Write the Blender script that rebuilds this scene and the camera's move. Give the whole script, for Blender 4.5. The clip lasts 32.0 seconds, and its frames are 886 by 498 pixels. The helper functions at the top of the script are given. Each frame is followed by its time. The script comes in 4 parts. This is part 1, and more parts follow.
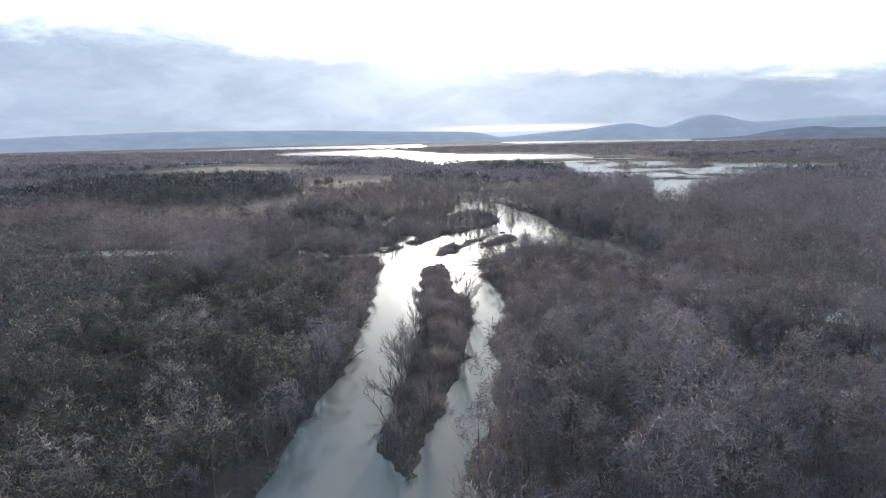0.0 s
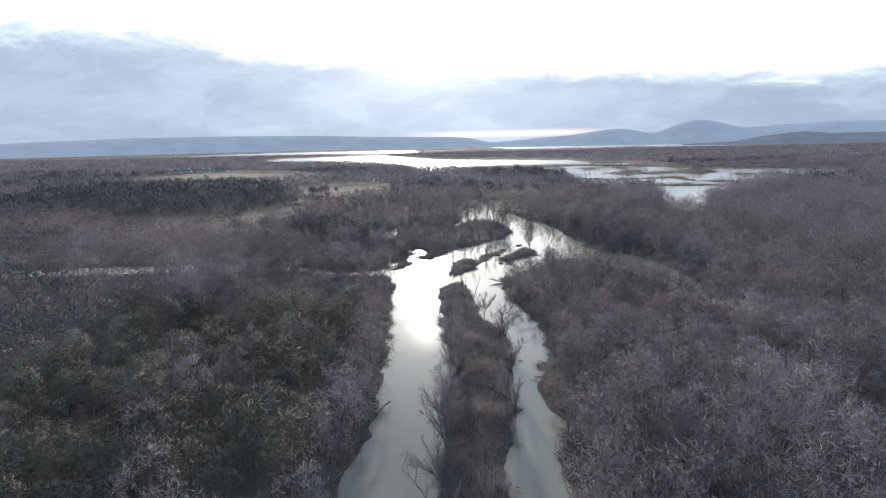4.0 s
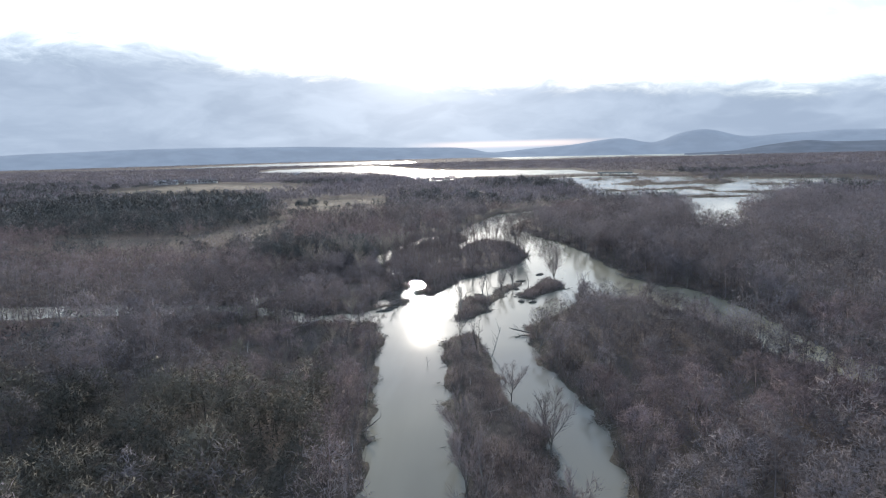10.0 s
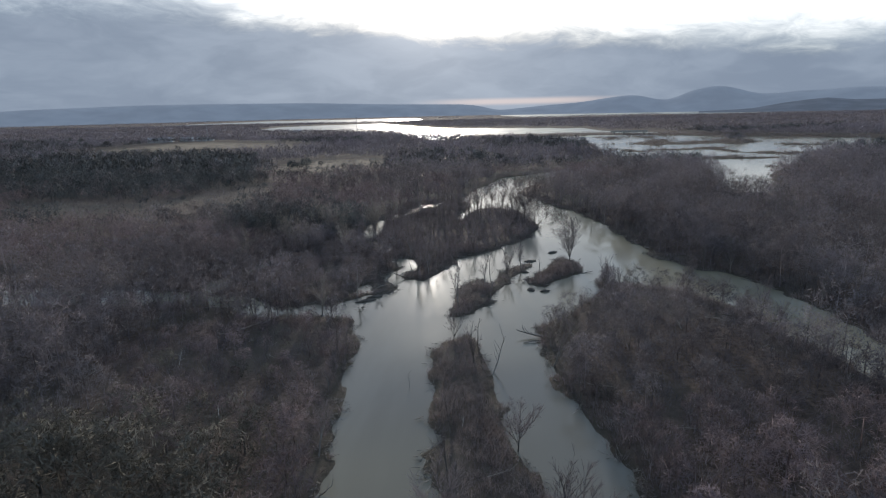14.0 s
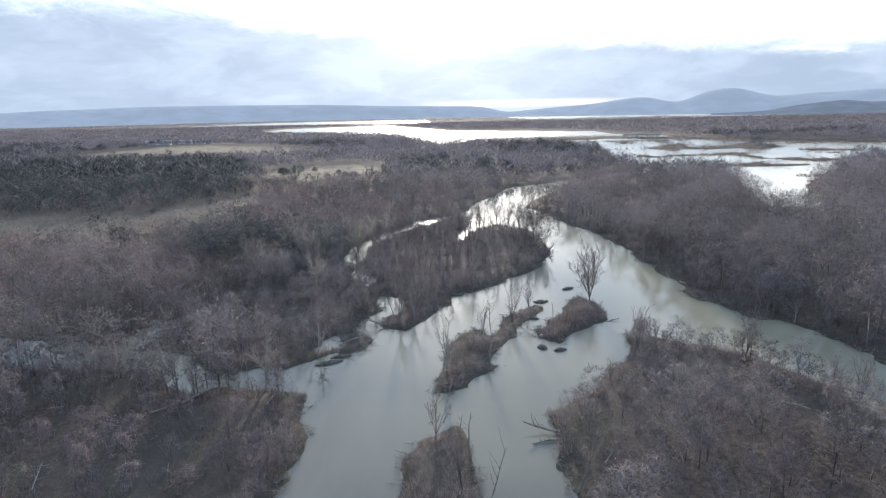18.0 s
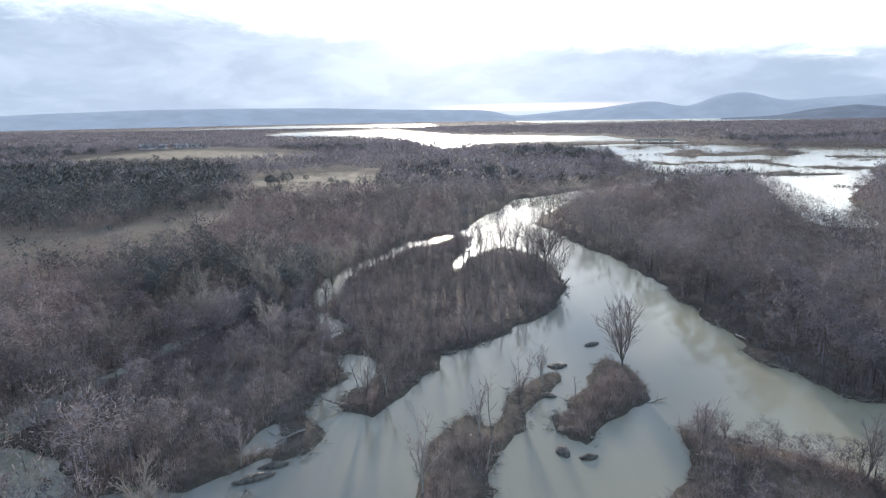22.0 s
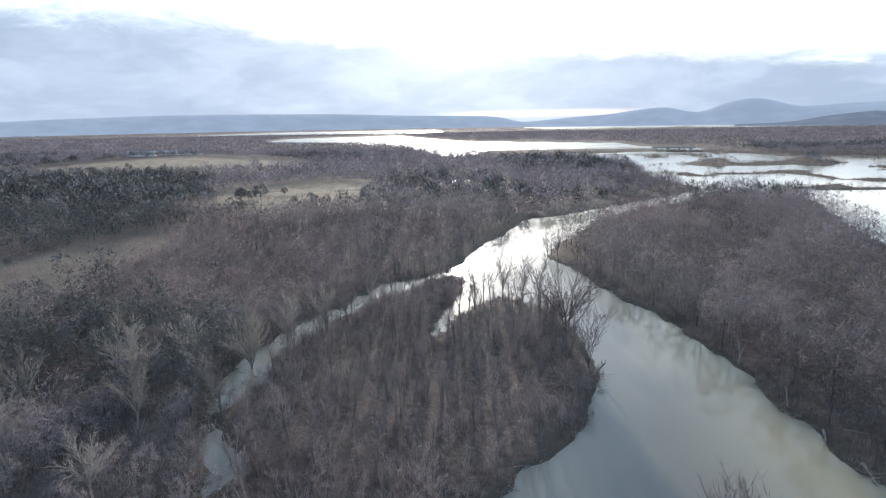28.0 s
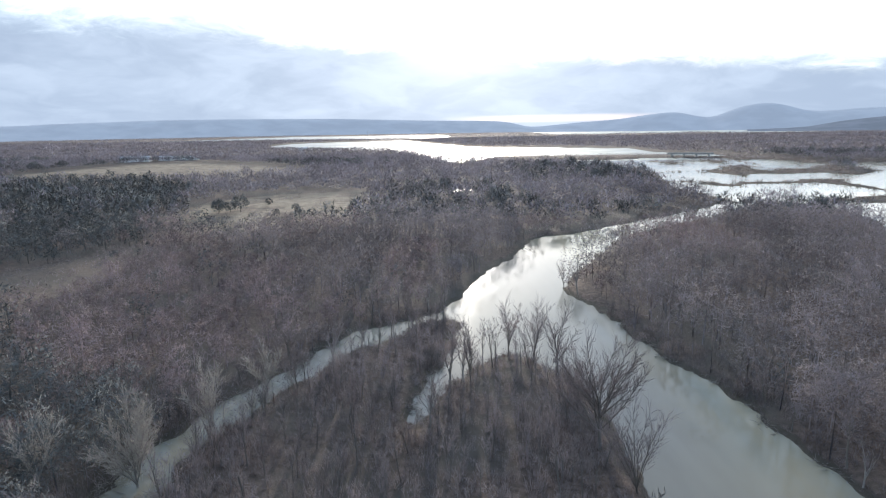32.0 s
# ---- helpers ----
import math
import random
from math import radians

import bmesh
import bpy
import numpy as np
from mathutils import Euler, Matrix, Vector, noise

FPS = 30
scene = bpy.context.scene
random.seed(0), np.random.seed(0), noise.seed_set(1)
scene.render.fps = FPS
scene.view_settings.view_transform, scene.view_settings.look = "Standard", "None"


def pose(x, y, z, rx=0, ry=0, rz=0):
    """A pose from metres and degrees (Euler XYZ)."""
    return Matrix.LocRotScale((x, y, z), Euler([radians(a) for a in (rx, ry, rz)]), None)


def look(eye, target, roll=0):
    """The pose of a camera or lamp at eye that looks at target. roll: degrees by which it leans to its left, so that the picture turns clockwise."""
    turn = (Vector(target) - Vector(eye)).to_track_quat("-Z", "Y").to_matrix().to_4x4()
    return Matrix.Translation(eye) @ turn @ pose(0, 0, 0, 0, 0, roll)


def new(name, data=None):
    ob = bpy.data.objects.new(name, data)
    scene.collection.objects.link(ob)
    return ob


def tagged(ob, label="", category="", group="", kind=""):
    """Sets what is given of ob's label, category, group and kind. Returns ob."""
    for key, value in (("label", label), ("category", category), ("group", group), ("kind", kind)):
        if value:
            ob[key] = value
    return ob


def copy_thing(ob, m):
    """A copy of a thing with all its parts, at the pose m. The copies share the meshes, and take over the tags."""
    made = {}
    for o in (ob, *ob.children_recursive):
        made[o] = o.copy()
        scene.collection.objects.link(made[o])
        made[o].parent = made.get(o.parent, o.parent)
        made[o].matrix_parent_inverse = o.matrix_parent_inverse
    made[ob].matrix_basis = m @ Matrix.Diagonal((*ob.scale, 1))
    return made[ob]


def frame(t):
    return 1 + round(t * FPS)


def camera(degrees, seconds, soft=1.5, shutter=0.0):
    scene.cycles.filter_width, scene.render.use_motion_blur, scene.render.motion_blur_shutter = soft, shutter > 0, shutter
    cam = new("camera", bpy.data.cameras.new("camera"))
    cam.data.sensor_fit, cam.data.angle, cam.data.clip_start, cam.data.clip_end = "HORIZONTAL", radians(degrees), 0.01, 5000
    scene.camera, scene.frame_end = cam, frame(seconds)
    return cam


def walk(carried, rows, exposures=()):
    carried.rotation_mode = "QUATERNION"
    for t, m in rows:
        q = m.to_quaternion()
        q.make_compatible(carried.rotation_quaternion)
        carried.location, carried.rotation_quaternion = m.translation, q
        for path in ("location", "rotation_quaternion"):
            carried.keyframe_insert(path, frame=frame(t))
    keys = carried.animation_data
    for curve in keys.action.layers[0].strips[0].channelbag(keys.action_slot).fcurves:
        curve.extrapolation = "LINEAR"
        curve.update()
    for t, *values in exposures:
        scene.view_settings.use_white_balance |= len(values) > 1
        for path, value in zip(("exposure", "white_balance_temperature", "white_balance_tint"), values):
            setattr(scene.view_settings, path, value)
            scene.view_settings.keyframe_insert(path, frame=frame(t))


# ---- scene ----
cam = camera(75.0, 32.0, soft=1.2)

# seconds, place in metres, turn in degrees
ROWS = [
    (0, 0.00, -0.00, 52.14, 78.89, 1.12, -0.22), (0.5, -1.33, 2.13, 52.50, 78.98, 1.12, -0.52), (1, -2.70, 4.34, 52.75, 79.08, 1.13, -0.86),
    (1.5, -4.06, 6.80, 52.90, 79.29, 1.12, -1.18), (2, -5.47, 9.61, 52.95, 79.32, 1.09, -1.30), (2.5, -6.96, 12.80, 52.86, 79.37, 1.10, -1.33),
    (3, -8.39, 16.46, 52.68, 79.36, 1.10, -1.28), (3.5, -9.50, 20.67, 52.47, 79.38, 1.13, -1.22), (5.5, -13.24, 38.42, 51.68, 79.43, 1.22, -1.24),
    (6, -13.91, 42.98, 51.51, 79.47, 1.24, -1.37), (6.5, -14.13, 47.64, 51.36, 79.48, 1.25, -1.42), (7, -14.14, 52.31, 51.19, 79.52, 1.31, -1.46),
    (7.5, -13.99, 56.95, 50.98, 79.53, 1.30, -1.49), (8, -13.58, 61.64, 50.79, 79.55, 1.32, -1.49), (8.5, -13.00, 66.40, 50.60, 79.56, 1.34, -1.50),
    (9, -12.35, 71.17, 50.43, 79.55, 1.25, -1.47), (9.5, -11.73, 75.88, 50.28, 79.56, 1.32, -1.43), (10, -11.02, 80.38, 50.12, 80.42, 1.39, -1.36),
    (10.5, -10.28, 84.66, 49.93, 85.04, 1.46, -1.33), (11, -9.56, 88.82, 49.67, 90.33, 1.47, -1.26), (11.5, -8.94, 92.98, 49.40, 90.28, 1.44, -1.08),
    (12, -8.45, 97.21, 49.20, 90.10, 1.38, -1.01), (12.5, -8.09, 101.51, 49.08, 87.93, 1.31, -0.96), (13, -7.74, 105.81, 49.05, 82.20, 1.16, -0.87),
    (13.5, -7.23, 110.16, 49.16, 76.36, 1.20, -0.72), (15.5, -4.83, 127.60, 49.72, 76.36, 1.15, -0.46), (16, -4.20, 132.02, 49.87, 76.41, 1.12, -0.37),
    (16.5, -3.58, 136.59, 50.02, 76.46, 1.17, -0.27), (17, -2.90, 141.26, 50.14, 76.46, 1.17, -0.16), (17.5, -2.30, 145.97, 50.19, 76.48, 1.16, 0.06),
    (18, -1.72, 150.68, 50.17, 76.54, 1.13, 0.19), (18.5, -1.12, 155.43, 50.09, 76.59, 1.17, 0.27), (19, -0.43, 160.19, 49.99, 76.66, 1.09, 0.52),
    (19.5, -0.07, 165.02, 49.94, 76.67, 1.13, 0.46), (20, 0.35, 169.87, 49.91, 76.72, 1.06, 0.50), (20.5, 0.88, 174.70, 49.92, 76.77, 1.04, 0.60),
    (21, 1.40, 179.46, 49.97, 76.80, 1.08, 0.67), (21.5, 1.89, 184.17, 50.03, 76.87, 1.04, 0.79), (22, 2.29, 188.77, 50.00, 76.90, 0.99, 0.86),
    (22.5, 2.62, 193.38, 49.89, 76.93, 0.96, 0.92), (23, 3.02, 198.16, 49.77, 77.07, 1.02, 0.88), (23.5, 3.57, 203.10, 49.65, 77.06, 0.91, 0.99),
    (24, 4.30, 208.19, 49.51, 77.13, 0.84, 1.13), (24.5, 5.01, 213.32, 49.35, 77.20, 0.89, 1.25), (25, 5.68, 218.33, 49.21, 77.20, 0.90, 1.37),
    (25.5, 6.21, 223.08, 49.14, 77.26, 0.90, 1.42), (27.5, 8.31, 241.84, 49.03, 77.44, 0.85, 1.77), (28, 8.72, 246.50, 48.96, 77.50, 0.94, 1.70),
    (28.5, 9.21, 251.23, 48.81, 77.59, 0.87, 1.84), (29, 9.74, 256.11, 48.62, 77.67, 0.83, 1.93), (29.5, 10.28, 261.01, 48.42, 77.71, 0.94, 1.99),
    (30, 10.82, 265.93, 48.27, 77.80, 0.94, 2.16), (30.5, 11.29, 270.81, 48.15, 77.83, 0.89, 2.32), (31, 11.65, 275.70, 48.12, 77.90, 0.90, 2.43),
    (31.5, 11.85, 280.62, 48.19, 77.95, 0.87, 2.54), (32, 11.87, 285.57, 48.37, 77.98, 0.88, 2.49),
]
walk(cam, [(r[0], pose(*r[1:])) for r in ROWS],
     exposures=[(0, 1.08), (3, 1.02), (6, 0.96), (9.5, 0.94), (10.2, 0.88), (10.8, 0.35), (11.3, 0.25), (12.0, 0.05), (12.4, 0.05), (13.0, -0.1), (13.5, -0.1),
                (15.0, 1.12), (15.5, 1.24), (24, 1.24), (28, 1.2), (32, 1.18)])

# ---- sky, sun ----
SUN_EL, SUN_AZ = 12.6, -0.9         # degrees above the horizon, degrees to the right of +y
sun_dir = Vector((math.sin(radians(SUN_AZ)) * math.cos(radians(SUN_EL)),
                  math.cos(radians(SUN_AZ)) * math.cos(radians(SUN_EL)), math.sin(radians(SUN_EL))))


class Nodes:
    """Short hand for building a node tree."""

    def __init__(self, tree):
        self.t = tree
        tree.nodes.clear()

    def add(self, kind, **props):
        n = self.t.nodes.new(kind)
        for k, v in props.items():
            setattr(n, k, v)
        return n

    def put(self, socket, v):
        if isinstance(v, bpy.types.NodeSocket):
            self.t.links.new(v, socket)
        elif v is not None:
            socket.default_value = v

    def math(self, op, a, b=None, c=None, clamp=False):
        n = self.add("ShaderNodeMath", operation=op, use_clamp=clamp)
        for s, v in zip(n.inputs, (a, b, c)):
            self.put(s, v)
        return n.outputs[0]

    def ramp(self, v, a, b, lo=0.0, hi=1.0, smooth=True):
        n = self.add("ShaderNodeMapRange", interpolation_type="SMOOTHSTEP" if smooth else "LINEAR")
        for s, w in zip(n.inputs, (v, a, b, lo, hi)):
            self.put(s, w)
        return n.outputs[0]

    def mix(self, f, a, b, blend="MIX"):
        n = self.add("ShaderNodeMix", data_type="RGBA", blend_type=blend)
        self.put(n.inputs["Factor"], f)
        for key, v in ((6, a), (7, b)):
            self.put(n.inputs[key], (*v, 1) if isinstance(v, tuple) and len(v) == 3 else v)
        return n.outputs[2]

    def noise(self, vec, scale, detail=4.0, rough=0.55, dist=0.0):
        n = self.add("ShaderNodeTexNoise")
        self.put(n.inputs["Vector"], vec)
        n.inputs["Scale"].default_value, n.inputs["Detail"].default_value = scale, detail
        n.inputs["Roughness"].default_value, n.inputs["Distortion"].default_value = rough, dist
        return n.outputs[0]

    def stretch(self, vec, x, y, z):
        n = self.add("ShaderNodeVectorMath", operation="MULTIPLY")
        self.put(n.inputs[0], vec)
        n.inputs[1].default_value = (x, y, z)
        return n.outputs[0]


def build_sky():
    w = bpy.data.worlds.new("sky")
    w.use_nodes = True
    scene.world = w
    n = Nodes(w.node_tree)
    gen = n.add("ShaderNodeTexCoord").outputs["Generated"]
    sky = n.add("ShaderNodeTexSky", sky_type="NISHITA", sun_disc=False, sun_elevation=radians(SUN_EL),
                sun_rotation=radians(SUN_AZ), altitude=60, air_density=1.0, dust_density=0.5, ozone_density=1.0)
    sep = n.add("ShaderNodeSeparateXYZ")
    n.put(sep.inputs[0], gen)
    x, y, z = sep.outputs
    # glow round the sun, behind thin cloud
    dot = n.add("ShaderNodeVectorMath", operation="DOT_PRODUCT")
    n.put(dot.inputs[0], gen)
    dot.inputs[1].default_value = sun_dir
    g = n.math("MAXIMUM", dot.outputs["Value"], 0.0)
    tight = n.math("MULTIPLY", n.math("POWER", g, 1500.0), 140.0)
    mid = n.math("MULTIPLY", n.math("POWER", g, 260.0), 11.0)
    wide = n.math("MULTIPLY", n.math("POWER", g, 14.0), 1.6)
    broad = n.math("MULTIPLY", n.math("POWER", g, 60.0), 1.6)
    glow = n.math("ADD", n.math("ADD", tight, mid), n.math("ADD", broad, wide))
    # the long cloud deck that lies over the horizon
    warp = n.add("ShaderNodeVectorMath", operation="ADD")
    n.put(warp.inputs[0], n.stretch(gen, 2.0, 2.0, 6.0))
    wn = n.add("ShaderNodeTexNoise")
    n.put(wn.inputs["Vector"], n.stretch(gen, 2.0, 2.0, 6.0))
    wn.inputs["Scale"].default_value, wn.inputs["Detail"].default_value = 2.5, 3.0
    n.put(warp.inputs[1], n.stretch(wn.outputs["Color"], 0.5, 0.5, 0.5))
    big = n.noise(warp.outputs[0], 1.7, 6.0, 0.6)
    fine = n.noise(warp.outputs[0], 6.5, 8.0, 0.66)
    edge = n.math("ADD", n.math("MULTIPLY", x, -0.07), 0.108)
    edge = n.math("ADD", edge, n.math("MULTIPLY", big, 0.075))
    over = n.math("SUBTRACT", z, n.math("ADD", edge, n.math("MULTIPLY", n.math("SUBTRACT", fine, 0.5), 0.06)))
    deck = n.ramp(over, 0.022, -0.05)
    fringe = n.ramp(n.math("ABSOLUTE", n.math("SUBTRACT", over, 0.01)), 0.07, 0.0)
    body = n.noise(warp.outputs[0], 3.4, 6.0, 0.55)
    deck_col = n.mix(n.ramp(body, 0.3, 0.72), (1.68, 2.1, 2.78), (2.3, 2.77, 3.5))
    wisp = n.ramp(n.noise(n.stretch(gen, 2.0, 2.0, 4.5), 3.0, 8.0, 0.62, 0.7), 0.50, 0.74)
    wisp = n.math("MULTIPLY", wisp, n.ramp(z, 0.85, 0.15, 0.1, 0.55))
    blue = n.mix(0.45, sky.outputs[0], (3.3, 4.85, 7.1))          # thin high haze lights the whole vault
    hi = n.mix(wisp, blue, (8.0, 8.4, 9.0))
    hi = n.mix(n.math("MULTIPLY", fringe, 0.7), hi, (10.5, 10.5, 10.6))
    # bright slit under the deck
    slit = n.math("MULTIPLY", n.ramp(n.math("ABSOLUTE", n.math("SUBTRACT", z, 0.010)), 0.008, 0.001),
                  n.ramp(n.math("ABSOLUTE", n.math("SUBTRACT", x, 0.14)), 0.2, 0.05))
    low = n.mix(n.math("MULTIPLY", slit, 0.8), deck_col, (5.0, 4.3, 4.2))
    col = n.mix(deck, hi, low)
    veil = n.math("MULTIPLY", glow, n.ramp(deck, 0.0, 1.0, 1.0, 0.5))
    add = n.add("ShaderNodeVectorMath", operation="SCALE")
    add.inputs[0].default_value = (1.0, 0.98, 0.95)
    n.put(add.inputs["Scale"], veil)
    col = n.mix(1.0, col, add.outputs[0], "ADD")
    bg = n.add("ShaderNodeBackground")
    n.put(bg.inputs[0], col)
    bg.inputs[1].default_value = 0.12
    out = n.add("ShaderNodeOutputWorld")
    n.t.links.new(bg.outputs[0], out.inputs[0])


build_sky()
sun = new("sun", bpy.data.lights.new("sun", "SUN"))
sun.data.energy, sun.data.angle, sun.data.color = 2.9, radians(2.5), (1.0, 0.91, 0.8)     # veiled by thin cloud
sun.matrix_world = look(sun_dir * 100, (0, 0, 0))


# ---- materials ----
def material(name, build):
    m = bpy.data.materials.new(name)
    m.use_nodes = True
    n = Nodes(m.node_tree)
    bsdf = n.add("ShaderNodeBsdfPrincipled")
    out = n.add("ShaderNodeOutputMaterial")
    n.t.links.new(bsdf.outputs[0], out.inputs[0])
    geo = n.add("ShaderNodeNewGeometry")
    build(n, bsdf, geo)
    return m


def bumped(n, bsdf, height, strength=0.5, distance=0.1):
    b = n.add("ShaderNodeBump")
    b.inputs["Strength"].default_value, b.inputs["Distance"].default_value = strength, distance
    n.put(b.inputs["Height"], height)
    n.put(bsdf.inputs["Normal"], b.outputs[0])


def woody(dark, light, scale=0.04, rough=0.9, island=0.5, thin=0.27):
    """Bark or twigs: patches of tone over the woods, and a tone of its own for each twig."""
    def build(n, bsdf, geo):
        pos = geo.outputs["Position"]
        patch = n.ramp(n.noise(pos, scale, 3.0), 0.3, 0.7)
        tone = n.math("ADD", n.add("ShaderNodeAttribute", attribute_name="tone").outputs["Fac"], n.add("ShaderNodeObjectInfo").outputs["Random"])
        tone = n.math("FRACT", tone)
        own = n.math("MULTIPLY_ADD", geo.outputs["Random Per Island"], island * 0.5, n.math("MULTIPLY", patch, 0.8 - island * 0.2))
        own = n.math("ADD", own, n.math("MULTIPLY_ADD", tone, 0.7, -0.26 - island * 0.2))
        grain = n.noise(pos, 6.0, 3.0)
        n.put(bsdf.inputs["Base Color"], n.mix(n.math("MULTIPLY_ADD", grain, 0.4, n.math("MULTIPLY", own, 0.8), clamp=True), dark, light))
        bsdf.inputs["Roughness"].default_value = rough
        bsdf.inputs["Specular IOR Level"].default_value = 0.2
        if thin:                                        # light wraps round thin twigs
            glowing = n.add("ShaderNodeBsdfTranslucent")
            n.t.links.new(bsdf.inputs["Base Color"].links[0].from_socket, glowing.inputs["Color"])
            mixed = n.add("ShaderNodeMixShader")
            mixed.inputs[0].default_value = thin
            n.t.links.new(bsdf.outputs[0], mixed.inputs[1])
            n.t.links.new(glowing.outputs[0], mixed.inputs[2])
            n.t.links.new(mixed.outputs[0], n.t.nodes["Material Output"].inputs[0])
    return build


def ground_look(n, bsdf, geo):
    pos = geo.outputs["Position"]
    litter = n.mix(n.ramp(n.noise(pos, 0.9, 8.0, 0.7), 0.3, 0.7), (0.05, 0.037, 0.031), (0.145, 0.107, 0.088))
    litter = n.mix(n.ramp(n.noise(pos, 0.035, 5.0), 0.42, 0.62), litter, (0.085, 0.072, 0.06))
    sep = n.add("ShaderNodeSeparateXYZ")
    n.put(sep.inputs[0], pos)
    grass = n.mix(n.ramp(n.noise(pos, 0.25, 8.0, 0.68), 0.3, 0.7), (0.13, 0.103, 0.074), (0.25, 0.2, 0.143))
    grass = n.mix(n.ramp(n.noise(pos, 0.06, 4.0), 0.5, 0.62), grass, (0.105, 0.08, 0.06))
    attr = n.add("ShaderNodeAttribute", attribute_name="open_grass")
    col = n.mix(attr.outputs["Fac"], litter, grass)
    mud = n.mix(n.noise(pos, 0.8, 6.0), (0.045, 0.036, 0.028), (0.10, 0.085, 0.066))
    edge = n.math("ADD", sep.outputs[2], n.math("MULTIPLY", n.noise(pos, 0.6, 4.0), -0.5))
    col = n.mix(n.ramp(edge, 0.25, 0.0), col, mud)
    n.put(bsdf.inputs["Base Color"], col)
    bsdf.inputs["Roughness"].default_value = 0.95
    bsdf.inputs["Specular IOR Level"].default_value = 0.15
    bumped(n, bsdf, n.noise(pos, 1.6, 8.0, 0.7), 0.9, 0.35)


def water_look(ripple, rough, tan):
    def build(n, bsdf, geo):
        pos = geo.outputs["Position"]
        silt = n.ramp(n.noise(n.stretch(pos, 1.0, 0.35, 1.0), 0.03, 4.0, 0.55, 0.8), 0.35, 0.68)
        sep = n.add("ShaderNodeSeparateXYZ")
        n.put(sep.inputs[0], pos)
        right = n.ramp(sep.outputs[0], 34.0, 62.0)                      # the muddy inflow keeps to the right bank
        plume = n.ramp(n.math("MULTIPLY_ADD", right, 0.24, n.noise(pos, 0.011, 2.0, 0.4, 0.4)), 0.36, 0.82)
        near = n.mix(silt, tan, tuple(c * 0.74 for c in tan))
        n.put(bsdf.inputs["Base Color"], n.mix(plume, near, (tan[0] * 1.75, tan[1] * 1.62, tan[2] * 1.25)))
        n.put(bsdf.inputs["Roughness"], n.ramp(n.noise(pos, 0.02, 3.0), 0.35, 0.7, rough, rough * 1.5))
        bsdf.inputs["IOR"].default_value = 1.333
        small = n.noise(n.stretch(pos, 1.0, 0.6, 1.0), 0.9, 4.0, 0.6)
        wide = n.noise(pos, 0.11, 2.0)
        bumped(n, bsdf, n.math("MULTIPLY_ADD", small, 0.35, wide), ripple, 0.16)
    return build


def plain(dark, light, scale, rough=0.8, metal=0.0, bump=0.2):
    def build(n, bsdf, geo):
        tc = n.add("ShaderNodeTexCoord").outputs["Object"]
        v = n.noise(tc, scale, 6.0, 0.65)
        n.put(bsdf.inputs["Base Color"], n.mix(n.ramp(v, 0.3, 0.7), dark, light))
        bsdf.inputs["Roughness"].default_value, bsdf.inputs["Metallic"].default_value = rough, metal
        bumped(n, bsdf, n.noise(tc, scale * 4, 4.0), bump, 0.05)
    return build


def hazy_hill_look(n, bsdf, geo):
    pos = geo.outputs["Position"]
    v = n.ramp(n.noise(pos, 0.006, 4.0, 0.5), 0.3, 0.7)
    # Blue base and faint glow stand in for haze over the ridges.
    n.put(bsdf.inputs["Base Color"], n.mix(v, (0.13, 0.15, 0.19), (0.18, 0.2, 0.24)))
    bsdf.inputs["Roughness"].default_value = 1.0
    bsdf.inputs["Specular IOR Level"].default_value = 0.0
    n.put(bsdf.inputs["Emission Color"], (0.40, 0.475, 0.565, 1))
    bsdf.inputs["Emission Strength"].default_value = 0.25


def hazy_near_hill_look(n, bsdf, geo):
    hazy_hill_look(n, bsdf, geo)
    # Less painted haze than on the far ridges: weaker glow, darker base.
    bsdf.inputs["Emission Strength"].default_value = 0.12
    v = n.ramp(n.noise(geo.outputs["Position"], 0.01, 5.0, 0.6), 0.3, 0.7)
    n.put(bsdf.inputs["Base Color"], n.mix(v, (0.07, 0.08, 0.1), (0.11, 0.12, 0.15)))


M_GROUND = material("ground", ground_look)
M_RIVER = material("river_water", water_look(0.1, 0.055, (0.152, 0.143, 0.124)))
M_MARSH = material("marsh_water", water_look(0.15, 0.1, (0.17, 0.17, 0.16)))
M_LAKE = material("lake_water", water_look(0.2, 0.34, (0.16, 0.17, 0.17)))
M_BARK = material("bark", woody((0.065, 0.057, 0.05), (0.17, 0.15, 0.132), thin=0.0))
M_PALE = material("pale_bark", woody((0.14, 0.124, 0.11), (0.34, 0.31, 0.28), thin=0.0))
M_TWIG = material("twigs", woody((0.1, 0.082, 0.082), (0.27, 0.23, 0.23), 0.04, 0.9, 0.3))
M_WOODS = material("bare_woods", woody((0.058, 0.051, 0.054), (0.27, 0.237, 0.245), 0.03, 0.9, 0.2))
# Distance haze is put into these two: lifted darks and a bluer tone.
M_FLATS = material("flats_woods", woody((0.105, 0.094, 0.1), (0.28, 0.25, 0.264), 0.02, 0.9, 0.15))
M_FAR_HAZED = material("far_woods", woody((0.118, 0.108, 0.122), (0.27, 0.246, 0.274), 0.012, 0.9, 0.15))
M_RED = material("reddish_twigs", woody((0.088, 0.069, 0.072), (0.285, 0.224, 0.232), 0.05, 0.9, 0.25))
M_PALE_TWIG = material("pale_twigs", woody((0.16, 0.143, 0.125), (0.36, 0.325, 0.285), 0.05, 0.9, 0.3))
M_CEDAR = material("cedar_needles", woody((0.04, 0.044, 0.046), (0.13, 0.136, 0.135), 0.05, 0.9, 0.2, 0.12))
M_OLIVE = material("olive_twigs", woody((0.045, 0.042, 0.036), (0.165, 0.153, 0.126), 0.06, 0.9, 0.2, 0.15))
